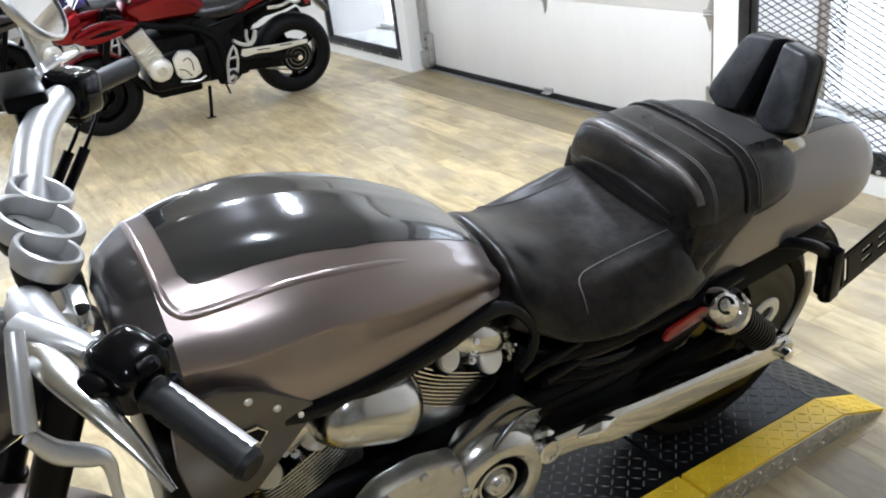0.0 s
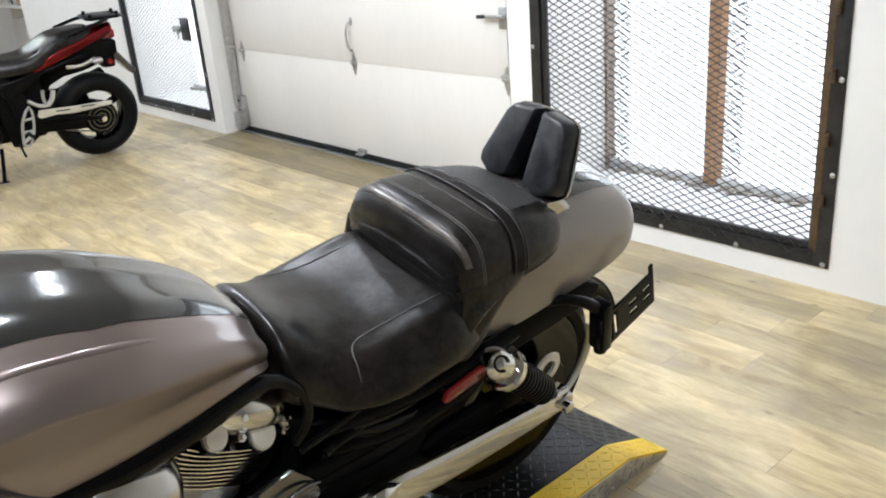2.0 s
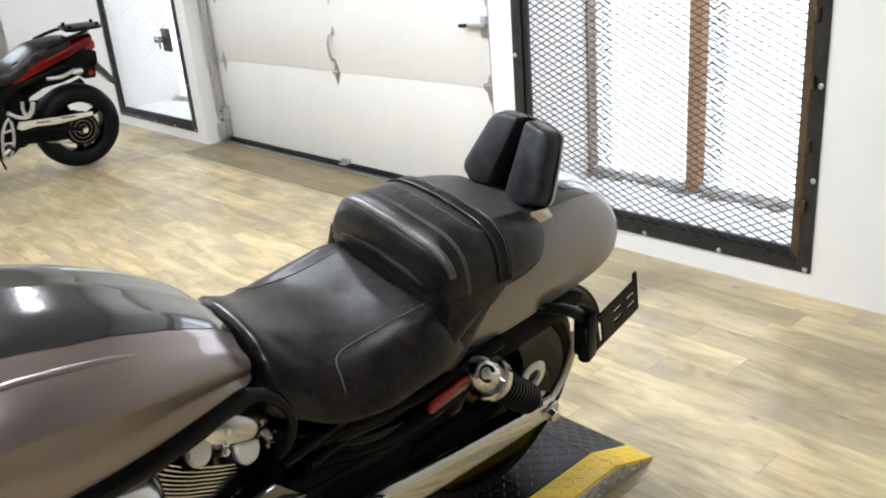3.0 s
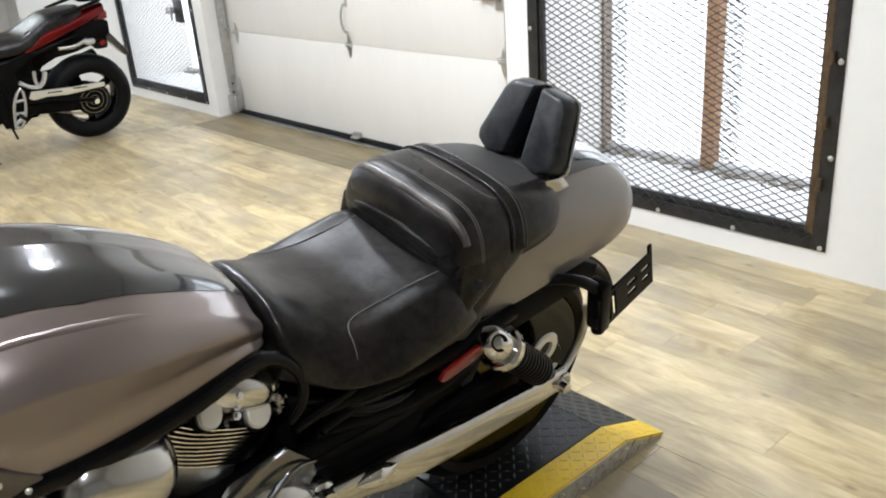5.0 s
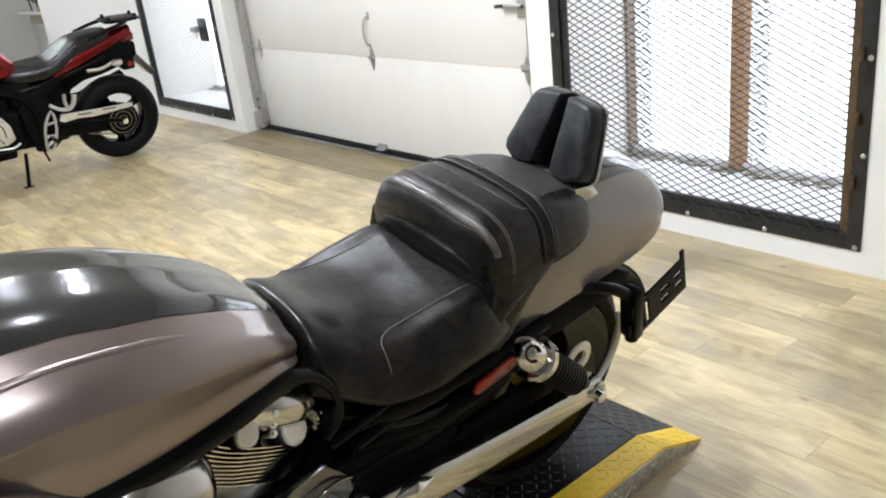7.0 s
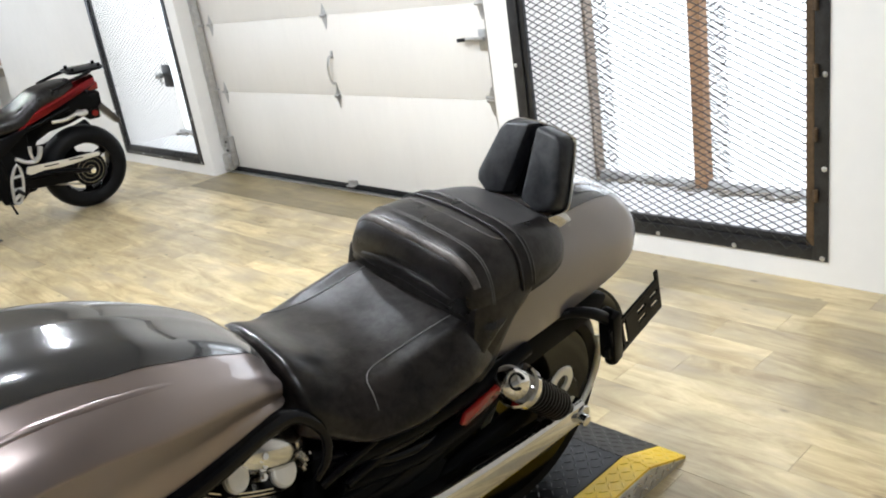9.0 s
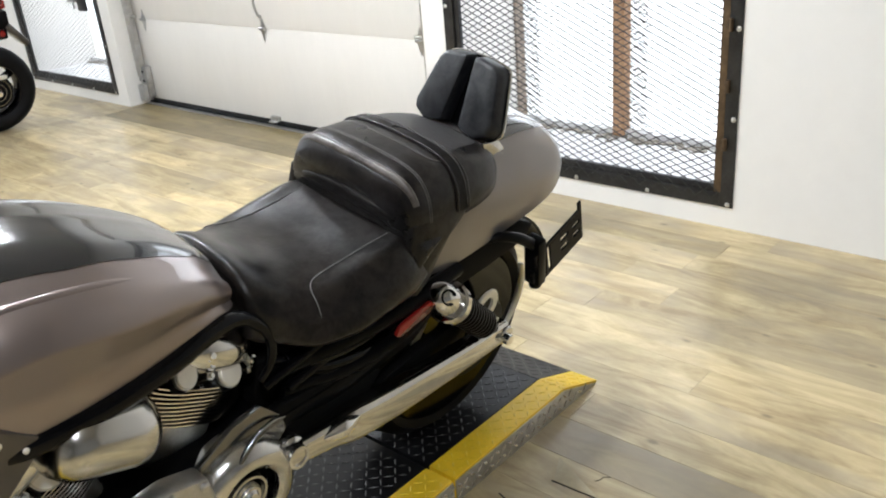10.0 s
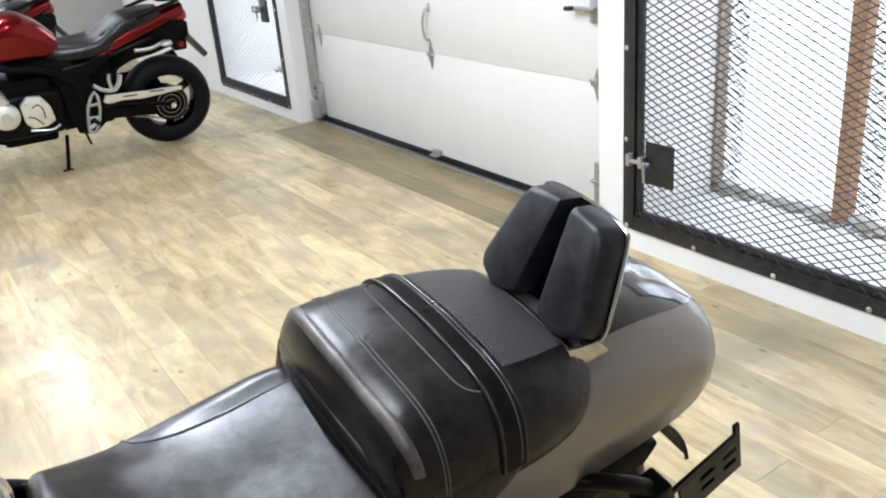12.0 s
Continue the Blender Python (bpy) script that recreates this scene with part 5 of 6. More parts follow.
def plate_bracket(root):
    """Slotted bracket for a number plate, with no plate on it."""
    m = Matrix.Translation((2.690, -0.209, 0.516)) @ pose(0, 0, 0, 0, -22, 0)
    w, hgt = 0.190, 0.108
    bars = ((0, w, 0, 0.014), (0, w, hgt - 0.012, hgt), (0, 0.012, 0.013, hgt - 0.011), (w - 0.012, w, 0.013, hgt + 0.024))
    holder = part("plate_bracket", moved(join(*[box(a, b, -0.003, 0.003, c, d, 0.001, 1) for a, b, c, d in bars]), m), BLACKP, root, "slotted black number-plate bracket, empty")
    for a, b, c, d in ((0.021, 0.029, 0.013, 0.098), (0.038, 0.046, 0.013, 0.098), (0.056, 0.100, 0.013, 0.098), (0.099, 0.180, 0.013, 0.034), (0.099, 0.180, 0.046, 0.066), (0.099, 0.180, 0.078, 0.098), (0.130, 0.150, 0.030, 0.082)):
        part("slat", moved(box(a, b, -0.0035, 0.0025, c, d, 0.001, 1), m), BLACKP, holder)
    part("back_block", moved(box(-0.012, 0.050, 0.003, 0.018, 0.010, 0.050, 0.004), m), BLACKP, holder)


plate_bracket(bike)


def cruiser_front(root):
    """Bars, levers, clocks, fork and front wheel, turned a little to the right."""
    # risers and bar
    part("top_clamp", join(box(1.175, 1.270, -0.085, 0.085, 0.935, 0.972, 0.012), rod((1.225, -0.10, 0.90), (1.225, -0.10, 0.985), 0.030), rod((1.225, 0.10, 0.90), (1.225, 0.10, 0.985), 0.030)), SILVERP, root, "silver top fork clamp")
    for s in (-1, 1):
        part("clamp_bolt", lathe([(0, 0.030), (0.013, 0.030), (0.021, 0.022), (0.023, 0.006), (0.023, -0.02), (0, -0.02)], 20, Matrix.Translation((1.252, s * 0.055, 0.965))), CHROME, root, "chrome domed bolt")
    bar = part("handlebar", tube([(1.225, -0.055, 0.965), (1.205, -0.075, 1.03), (1.200, -0.13, 1.065), (1.215, -0.21, 1.078), (1.262, -0.29, 1.082), (1.300, -0.36, 1.070), (1.340, -0.44, 1.050)], [0.026, 0.027, 0.026, 0.023, 0.014, 0.0127, 0.0127], 20, 6), SILVERP, root, "thick silver handlebar")
    part("bar_half", tube([(1.225, 0.055, 0.965), (1.225, 0.075, 1.03), (1.245, 0.13, 1.075), (1.280, 0.21, 1.115), (1.325, 0.275, 1.130), (1.352, 0.31, 1.122), (1.40, 0.36, 1.112), (1.47, 0.43, 1.098)], [0.026, 0.027, 0.027, 0.025, 0.022, 0.015, 0.0127, 0.0127], 20, 6), SILVERP, bar)
    part("bar_bridge", rod((1.225, -0.09, 1.00), (1.225, 0.09, 1.00), 0.022), SILVERP, bar)

    def grip(a, b, name):
        a, b = Vector(a), Vector(b)
        n = (b - a).length
        return part(name, lathe([(0, 0), (0.019, 0), (0.021, 0.004), (0.018, 0.010)] + [(0.0168 + 0.0008 * (k % 2), 0.012 + (n - 0.022) * k / 16) for k in range(17)] + [(0.018, n - 0.008), (0.015, n), (0, n)], 24, along(a, b)), RUBBER, root, "black rubber hand grip")
    grip((1.280, -0.338, 1.075), (1.336, -0.454, 1.046), "left_grip")
    grip((1.372, 0.332, 1.118), (1.468, 0.430, 1.098), "right_grip")

    # left switch pod with clutch perch and lever
    pod = part("switch_pod", moved(join(box(-0.034, 0.034, -0.036, 0.036, -0.036, 0.036, 0.020, 4), box(-0.055, -0.02, -0.02, 0.02, -0.018, 0.014, 0.008)), along((1.268, -0.300, 1.082), (1.30, -0.36, 1.07))), BLACKG, root, "black left switch pod")
    for dx, dv, dh in ((0.034, 0.0, 0.02), (0.030, -0.03, -0.008), (0.012, -0.036, 0.028)):
        part("switch_button", lathe([(0, 0.008), (0.006, 0.008), (0.008, 0.004), (0.008, -0.01), (0, -0.01)], 12, along((1.272 + dx, -0.305 + dv, 1.086 + dh), (1.35 + dx, -0.32 + dv, 1.13 + dh))), BLACKP, pod)
    part("perch", tube([(1.186, -0.206, 1.108), (1.206, -0.232, 1.106), (1.226, -0.252, 1.103), (1.240, -0.268, 1.098)], [0.020, 0.019, 0.017, 0.013], 16, 4, 0.7), SILVERP, root, "silver clutch perch")
    part("clutch_lever", tube([(1.186, -0.230, 1.106), (1.196, -0.256, 1.104), (1.209, -0.294, 1.097), (1.228, -0.339, 1.084), (1.248, -0.385, 1.062), (1.266, -0.428, 1.032)], [0.011, 0.0185, 0.0195, 0.016, 0.010, 0.004], 20, 6, 0.5), SATIN, root, "long silver clutch lever")
    # left mirror stem, cranked down below the bar
    stem = part("mirror_stem", tube([(1.182, -0.258, 1.140), (1.175, -0.280, 1.112), (1.163, -0.312, 1.062)], [0.009, 0.0105, 0.0115], 14), SILVERP, root, "silver mirror stem below the bar")
    part("stem_crank", tube([(1.164, -0.312, 1.056), (1.181, -0.319, 1.030), (1.205, -0.323, 1.014), (1.222, -0.328, 1.000), (1.221, -0.342, 0.960), (1.224, -0.370, 0.910), (1.232, -0.415, 0.868)], [0.009, 0.012, 0.012, 0.008, 0.0055, 0.0055, 0.0055], 12), SILVERP, stem)
    m = along((1.235, -0.430, 0.860), (1.735, -0.930, 1.560)) @ Matrix.Diagonal((1.25, 0.85, 1, 1))
    mir = part("mirror", lathe([(0, -0.018), (0.03, -0.017), (0.062, -0.008), (0.070, 0.0), (0.068, 0.006), (0.063, 0.006), (0.062, 0.001), (0, 0.001)], 44, m), SILVERP, root, "silver oval mirror")
    part("mirror_glass", lathe([(0, 0.003), (0.062, 0.003), (0.062, 0.0015), (0, 0.0015)], 44, m), MIRROR, mir, "mirror glass")
    # right: master cylinder, switch pod, throttle cables, mirror
    pod = part("throttle_pod", moved(join(box(-0.036, 0.036, -0.036, 0.036, -0.034, 0.034, 0.018, 4), box(-0.02, 0.02, -0.046, -0.03, -0.02, 0.02, 0.005)), along((1.352, 0.312, 1.124), (1.40, 0.36, 1.112))), BLACKG, root, "black throttle and switch pod")
    part("master_cylinder", join(box(1.250, 1.312, 0.235, 0.340, 1.138, 1.168, 0.010), box(1.262, 1.306, 0.24, 0.335, 1.11, 1.139, 0.006)), SATINB, root, "dark brake fluid reservoir")
    part("brake_lever", tube([(1.305, 0.335, 1.150), (1.335, 0.375, 1.150), (1.365, 0.405, 1.145), (1.385, 0.43, 1.14)], [0.010, 0.012, 0.010, 0.006], 14, 6, 0.6), SILVERP, root, "silver brake lever")
    for k in range(2):
        x0 = 1.366 + 0.024 * k
        cb = part("throttle_cable", tube([(x0, 0.318, 1.098), (x0 - 0.022, 0.304, 1.066), (x0 - 0.060, 0.285, 1.02), (x0 - 0.100, 0.262, 0.975), (x0 - 0.14, 0.21, 0.91)], 0.0032, 8), SATINB, root, "black throttle cable")
        part("cable_sleeve", tube([(x0 - 0.044, 0.293, 1.038), (x0 - 0.068, 0.280, 1.010), (x0 - 0.092, 0.266, 0.983)], 0.0085, 12), BLACKP, cb)
    part("mirror_stem", tube([(1.325, 0.33, 1.145), (1.318, 0.37, 1.175), (1.316, 0.40, 1.20), (1.322, 0.425, 1.225)], 0.006, 12), SILVERP, root, "silver mirror stem")
    mir = part("mirror", moved(lathe([(0, -0.026), (0.039, -0.024), (0.075, -0.013), (0.085, 0.0), (0.083, 0.006), (0.078, 0.007)], 48, Matrix.Diagonal((0.86, 0.98, 1, 1))), pose(1.338, 0.425, 1.238, 0, 58, -20)), SILVERP, root, "silver oval mirror")
    part("mirror_glass", moved(lathe([(0, 0.0035), (0.078, 0.0035), (0.078, 0.0), (0, 0.0)], 48, Matrix.Diagonal((0.86, 0.98, 1, 1))), pose(1.338, 0.425, 1.238, 0, 58, -20)), MIRROR, mir, "mirror glass")

    # three clocks in silver rings
    for (x, v, h), r in (((1.237, -0.062, 1.092), 0.033), ((1.240, 0.012, 1.094), 0.046), ((1.256, 0.090, 1.088), 0.034)):
        m = Matrix.Translation((x, v, h)) @ pose(0, 0, 0, 0, 30, 0)
        g = part("clock", lathe([(r * 0.97, -0.018), (r, -0.012), (r, 0.006), (r * 1.03, 0.0095), (r * 1.10, 0.011), (r * 1.19, 0.0095), (r * 1.235, 0.004), (r * 1.23, -0.008), (r * 1.12, -0.020), (r * 0.97, -0.018)], 56, m), RING, root, "silver clock ring")
        part("clock_body", lathe([(0, -0.045), (r * 0.75, -0.043), (r * 1.05, -0.026), (r * 1.08, -0.019), (r * 0.97, -0.018), (0, -0.018)], 44, m), BLACKP, g)
        part("dial", lathe([(0, -0.014), (r * 0.965, -0.014), (r * 0.965, -0.017), (0, -0.017)], 36, m), DIAL, g, "grey dial face")
        part("needle", moved(box(-0.0012, 0.0012, -0.006, r * 0.7, -0.0135, -0.0125), m @ pose(0, 0, 0, 0, 0, 40)), BLACKP, g)
    part("clock_bracket", box(1.195, 1.240, -0.09, 0.11, 1.02, 1.062, 0.010), SILVERP, root, "silver clock bracket")

    # fork, headlamp, front wheel, fender
    for s in (-1, 1):
        f = part("fork_leg", rod((1.235, s * 0.10, 0.97), (0.965, s * 0.10, 0.345), 0.026), SATINB, root, "black fork leg")
        part("fork_slider", rod((1.09, s * 0.10, 0.635), (0.955, s * 0.10, 0.32), 0.033), SATINB, f)
    lamp = part("headlamp", lathe([(0, -0.10), (0.05, -0.095), (0.085, -0.06), (0.098, 0.0), (0.098, 0.015), (0.090, 0.018), (0, 0.020)], 40, along((1.10, 0, 0.90), (0.9, 0, 0.86)) @ Matrix.Diagonal((1.15, 0.95, 1, 1))), CHARDARK, root, "charcoal headlamp shell")
    part("headlamp_lens", lathe([(0, 0.026), (0.06, 0.024), (0.088, 0.019), (0, 0.019)], 36, along((1.10, 0, 0.90), (0.9, 0, 0.86)) @ Matrix.Diagonal((1.15, 0.95, 1, 1))), GLASS, lamp)
    wheel(root, 0.925, 0.325, 0.325, 0.125, 0.245, name="front_wheel", edge=SATIN)
    part("front_fender", lathe([(0.340, -0.072), (0.352, -0.066), (0.358, 0), (0.352, 0.066), (0.340, 0.072)], 24, Matrix.Translation((0.925, 0, 0.325)) @ pose(0, 0, 0, 90, 0, 0) @ pose(0, 0, 0, 0, 0, 25), 130), CHARCOAL, root, "charcoal front fender")
    # side stand
    part("side_stand", tube([(1.50, -0.16, 0.20), (1.46, -0.24, 0.11), (1.44, -0.30, 0.075)], 0.014, 10), SATINB, root, "black side stand")


cruiser_front(bike)


# ---- the parked sport tourers ----
def sport_tourer(at, label, paint, tail_paint, fairing_paint, group="parked motorcycles"):
    """Drawn like the cruiser: x along the machine with its front at low x, v to its right, h above the floor."""
    root = thing("motorcycle", label, "motorcycle", at, (2.75, 0, 0), group)
    rear = wheel(root, 3.45, 0.317, 0.317, 0.185, 0.200, rim_mat=BLACKG, spokes=3, name="rear_wheel")
    front = wheel(root, 1.965, 0.300, 0.300, 0.125, 0.195, rim_mat=BLACKG, spokes=3, name="front_wheel", solid_disc=True)
    for w, x, h, r in ((rear, 3.45, 0.317, 0.095), (front, 1.965, 0.300, 0.135)):
        for s in (-1, 1):
            part("brake_disc", lathe([(r - 0.045, 0), (r, 0), (r, 0.004), (r - 0.045, 0.004), (r - 0.045, 0)], 36, along((x, s * 0.075, h), (x, s, h))), SATINB, w)
    part("sprocket", lathe([(0.05, 0), (0.095, 0), (0.100, 0.006), (0.05, 0.006), (0.05, 0)], 36, along((3.45, -0.095, 0.317), (3.45, -1, 0.317))), CASTAL, rear)
    part("carrier", lathe([(0, 0), (0.120, 0), (0.124, 0.056), (0.114, 0.066), (0, 0.066)], 36, along((3.44, -0.070, 0.325), (3.44, -1, 0.325))), MATTB, rear, "black sprocket carrier")
    for r in (0.034, 0.066, 0.098):
        part("carrier_ring", lathe([(r - 0.004, 0), (r + 0.004, 0), (r + 0.003, 0.005), (r - 0.003, 0.005), (r - 0.004, 0)], 36, along((3.44, -0.136, 0.325), (3.44, -1, 0.325))), SHIELD, rear)
    part("axle_nut", rod((3.45, -0.135, 0.317), (3.45, -0.165, 0.317), 0.020), CHROME, rear)
    # swingarm, chain guard, chain
    for s in (-1, 1):
        part("swingarm", tube([(2.92, s * 0.12, 0.40), (3.20, s * 0.125, 0.37), (3.47, s * 0.125, 0.317)], [0.036, 0.032, 0.026], 10, 5, 0.7), SATINB, root, "black swingarm")
    part("chain_guard", plate([(2.99, 0.425), (3.01, 0.470), (3.10, 0.462), (3.30, 0.450), (3.46, 0.447), (3.53, 0.442), (3.53, 0.415), (3.44, 0.412), (3.34, 0.405), (3.24, 0.402), (3.12, 0.415), (3.02, 0.405)], 0.020, side(-0.128), 0.004), DISCW, root, "long silver chain guard with slots")
    for x in (3.12, 3.30):
        part("guard_slot", plate([(x, 0.438), (x + 0.10, 0.432), (x + 0.10, 0.440), (x, 0.446)], 0.004, side(-0.1465)), BLACKP, root, "dark slot in the chain guard")
    part("chain", tube([(2.86, -0.105, 0.345), (3.10, -0.105, 0.300), (3.36, -0.105, 0.225), (3.45, -0.105, 0.217)], 0.008, 6), CASTAL, root, "drive chain")
    # black middle: airbox, frame casting, deep swingarm, silencer on the far side
    part("airbox", join(box(2.46, 3.08, -0.100, 0.100, 0.50, 0.775, 0.03), box(2.70, 3.06, -0.110, 0.110, 0.26, 0.56, 0.03)), MATTB, root, "black airbox and frame middle")
    part("frame_casting", plate([(2.66, 0.74), (2.80, 0.76), (2.92, 0.66), (2.95, 0.52), (2.99, 0.44), (2.98, 0.28), (2.90, 0.22), (2.80, 0.24), (2.76, 0.40), (2.74, 0.56)], 0.030, side(-0.118), 0.008), MATTB, root, "black frame casting")
    part("swingarm_beam", plate([(2.90, 0.31), (2.92, 0.415), (3.20, 0.412), (3.50, 0.385), (3.54, 0.33), (3.50, 0.265), (3.34, 0.262), (3.10, 0.285)], 0.030, side(-0.098), 0.008), SATINB, root, "deep black swingarm")
    part("silencer", tube([(2.95, 0.16, 0.34), (3.15, 0.175, 0.40), (3.30, 0.18, 0.45), (3.62, 0.185, 0.55)], [0.03, 0.05, 0.062, 0.062], 16), SATINB, root, "black silencer")
    part("tail_frame", plate([(2.98, 0.58), (3.02, 0.76), (3.30, 0.86), (3.55, 0.90), (3.60, 0.80), (3.52, 0.71), (3.38, 0.672), (3.24, 0.655), (3.12, 0.60)], 0.16, side(0.08), 0.01), MATTB, root, "black frame and mudguard under the tail")
    part("far_swingarm", plate([(2.95, 0.22), (2.95, 0.52), (3.30, 0.52), (3.44, 0.46), (3.48, 0.36), (3.46, 0.22)], 0.020, side(0.135), 0.006), MATTB, root, "black far side of the swingarm")
    part("mud_flap", plate([(3.02, 0.72), (3.10, 0.74), (3.22, 0.70), (3.16, 0.64), (3.08, 0.52), (3.02, 0.46)], 0.16, side(0.08), 0.01), MATTB, root, "black inner mudguard")
    # engine
    engine = [part("engine_block", join(box(2.42, 2.86, -0.19, 0.19, 0.22, 0.52, 0.05, 3), box(2.50, 2.80, -0.16, 0.16, 0.48, 0.60, 0.03)), SATINB, root, "dark engine block")]
    cy = Matrix.Translation((2.42, 0, 0.56)) @ pose(0, 0, 0, 0, -24, 0)
    cb = part("cylinder_bank", moved(box(-0.075, 0.075, -0.20, 0.20, -0.17, 0.13, 0.014), cy), CASTAL, root, "silver cylinder bank")
    for k in range(6):
        part("fin", moved(box(-0.082, 0.082, -0.207, 0.207, -0.11 + 0.022 * k, -0.102 + 0.022 * k, 0.002, 1), cy), CASTAL, cb)
    part("cam_cover", moved(box(-0.07, 0.07, -0.19, 0.19, 0.12, 0.175, 0.016), cy), SATINB, cb)
    engine.append(cb)
    gc = part("generator_cover", lathe([(0, 0.045), (0.05, 0.042), (0.078, 0.026), (0.088, 0.0), (0.088, -0.06), (0, -0.06)], 36, along((2.50, -0.195, 0.395), (2.50, -1, 0.395))), DISCW, root, "round pale engine cover")
    part("cover_step", lathe([(0.0, 0.052), (0.030, 0.051), (0.034, 0.046), (0.034, 0.040), (0, 0.040)], 28, along((2.50, -0.195, 0.395), (2.50, -1, 0.395))), CASTAL, gc)
    sc = part("sprocket_cover", plate([(2.60, 0.34), (2.59, 0.46), (2.64, 0.51), (2.72, 0.50), (2.765, 0.43), (2.78, 0.33), (2.72, 0.30), (2.64, 0.30)], 0.050, side(-0.190), 0.012), DISCW, root, "pale angular sprocket cover")
    for x, h in ((2.62, 0.47), (2.72, 0.475), (2.755, 0.34), (2.63, 0.33)):
        bolt(sc, (x, -0.239, h), (x, -1, h), 0.008, 0.006, CASTAL)
    for seam in ([(2.655, 0.44), (2.69, 0.455), (2.715, 0.42), (2.72, 0.36)], [(2.62, 0.385), (2.66, 0.37), (2.70, 0.32)]):
        part("cover_seam", tube([(x, -0.241, h) for x, h in seam], 0.004, 6), SATINB, sc)
    gl = part("gear_lever", tube([(2.62, -0.225, 0.29), (2.74, -0.235, 0.275), (2.80, -0.24, 0.30)], 0.008, 8), SILVERP, root, "silver gear lever")
    op = part("oil_pan", box(2.46, 2.80, -0.12, 0.12, 0.15, 0.24, 0.03), SATINB, root, "dark oil pan")
    for ob in engine + [gc, sc, gl, op]:
        ob.location.x -= 0.12
        ob.location.z += 0.065
    for s in (-1, 1):
        part("exhaust_header", tube([(2.28, s * 0.12, 0.60), (2.21, s * 0.13, 0.50), (2.24, s * 0.12, 0.36), (2.36, s * 0.10, 0.26), (2.64, s * 0.08, 0.235)], 0.021, 10), MATTB, root, "dark exhaust header")
        part("frame_tube", tube([(2.14, s * 0.07, 0.86), (2.40, s * 0.15, 0.76), (2.66, s * 0.16, 0.70), (2.82, s * 0.15, 0.58), (2.86, s * 0.14, 0.36), (2.84, s * 0.13, 0.24)], 0.022, 10), MATTB, root, "black frame tube")
        part("subframe", tube([(2.78, s * 0.14, 0.68), (3.05, s * 0.13, 0.72), (3.40, s * 0.11, 0.80)], 0.016, 8), SATINB, root, "black subframe tube")
        part("side_panel", plate([(2.72, 0.545), (2.76, 0.60), (2.90, 0.70), (3.06, 0.765), (3.10, 0.74), (3.00, 0.665), (2.86, 0.575), (2.76, 0.53)], 0.030, side(-0.125 if s < 0 else 0.155), 0.010), BLACKP, root, "black side panel")
        pb = part("peg_bracket", tube([(2.86, s * 0.165, 0.25), (2.868, s * 0.165, 0.34), (2.885, s * 0.165, 0.43), (2.94, s * 0.165, 0.515), (2.955, s * 0.165, 0.43), (2.94, s * 0.165, 0.33), (2.90, s * 0.165, 0.24), (2.86, s * 0.165, 0.25)], 0.011, 8, 2), SILVERP, root, "cast silver footrest bracket")
        for p, q, r in (((2.885, 0.425), (2.955, 0.430), 0.010), ((2.868, 0.34), (2.945, 0.335), 0.012), ((2.868, 0.27), (2.935, 0.315), 0.014)):
            part("web", rod((p[0], s * 0.165, p[1]), (q[0], s * 0.165, q[1]), r), SILVERP, pb)
        part("pillion_hanger", join(tube([(2.94, s * 0.165, 0.555), (3.00, s * 0.168, 0.515), (3.06, s * 0.170, 0.50)], 0.014, 8), tube([(3.05, s * 0.168, 0.615), (3.045, s * 0.170, 0.56), (3.06, s * 0.172, 0.50)], 0.013, 8), tube([(3.12, s * 0.168, 0.600), (3.10, s * 0.172, 0.54), (3.06, s * 0.172, 0.50)], 0.018, 8)), SILVERP, root, "silver pillion footrest hanger")
        part("footpeg", rod((2.90, s * 0.17, 0.33), (2.91, s * 0.25, 0.325), 0.014), RUBBER, root, "black footpeg")
    # tank
    tank = Skin([
        (2.225, [(0, 0.900), (0.05, 0.895), (0.09, 0.87), (0.10, 0.83), (0.08, 0.79), (0, 0.78)]),
        (2.275, [(0, 0.985), (0.07, 0.978), (0.13, 0.945), (0.150, 0.88), (0.12, 0.79), (0, 0.76)]),
        (2.400, [(0, 1.045), (0.08, 1.035), (0.150, 0.995), (0.172, 0.91), (0.15, 0.79), (0, 0.75)]),
        (2.560, [(0, 1.060), (0.08, 1.050), (0.150, 1.005), (0.168, 0.91), (0.14, 0.785), (0, 0.75)]),
        (2.700, [(0, 0.990), (0.07, 0.982), (0.122, 0.945), (0.140, 0.87), (0.115, 0.775), (0, 0.75)]),
        (2.790, [(0, 0.890), (0.05, 0.885), (0.090, 0.86), (0.105, 0.82), (0.095, 0.77), (0, 0.75)])], 5, 4)
    tk = part("fuel_tank", tank.mesh(), paint, root, "glossy fuel tank")
    part("filler_cap", lathe([(0, 0.010), (0.035, 0.010), (0.042, 0.004), (0.042, -0.02), (0, -0.02)], 28, Matrix.Translation((2.46, 0, 1.055))), CASTAL, tk)
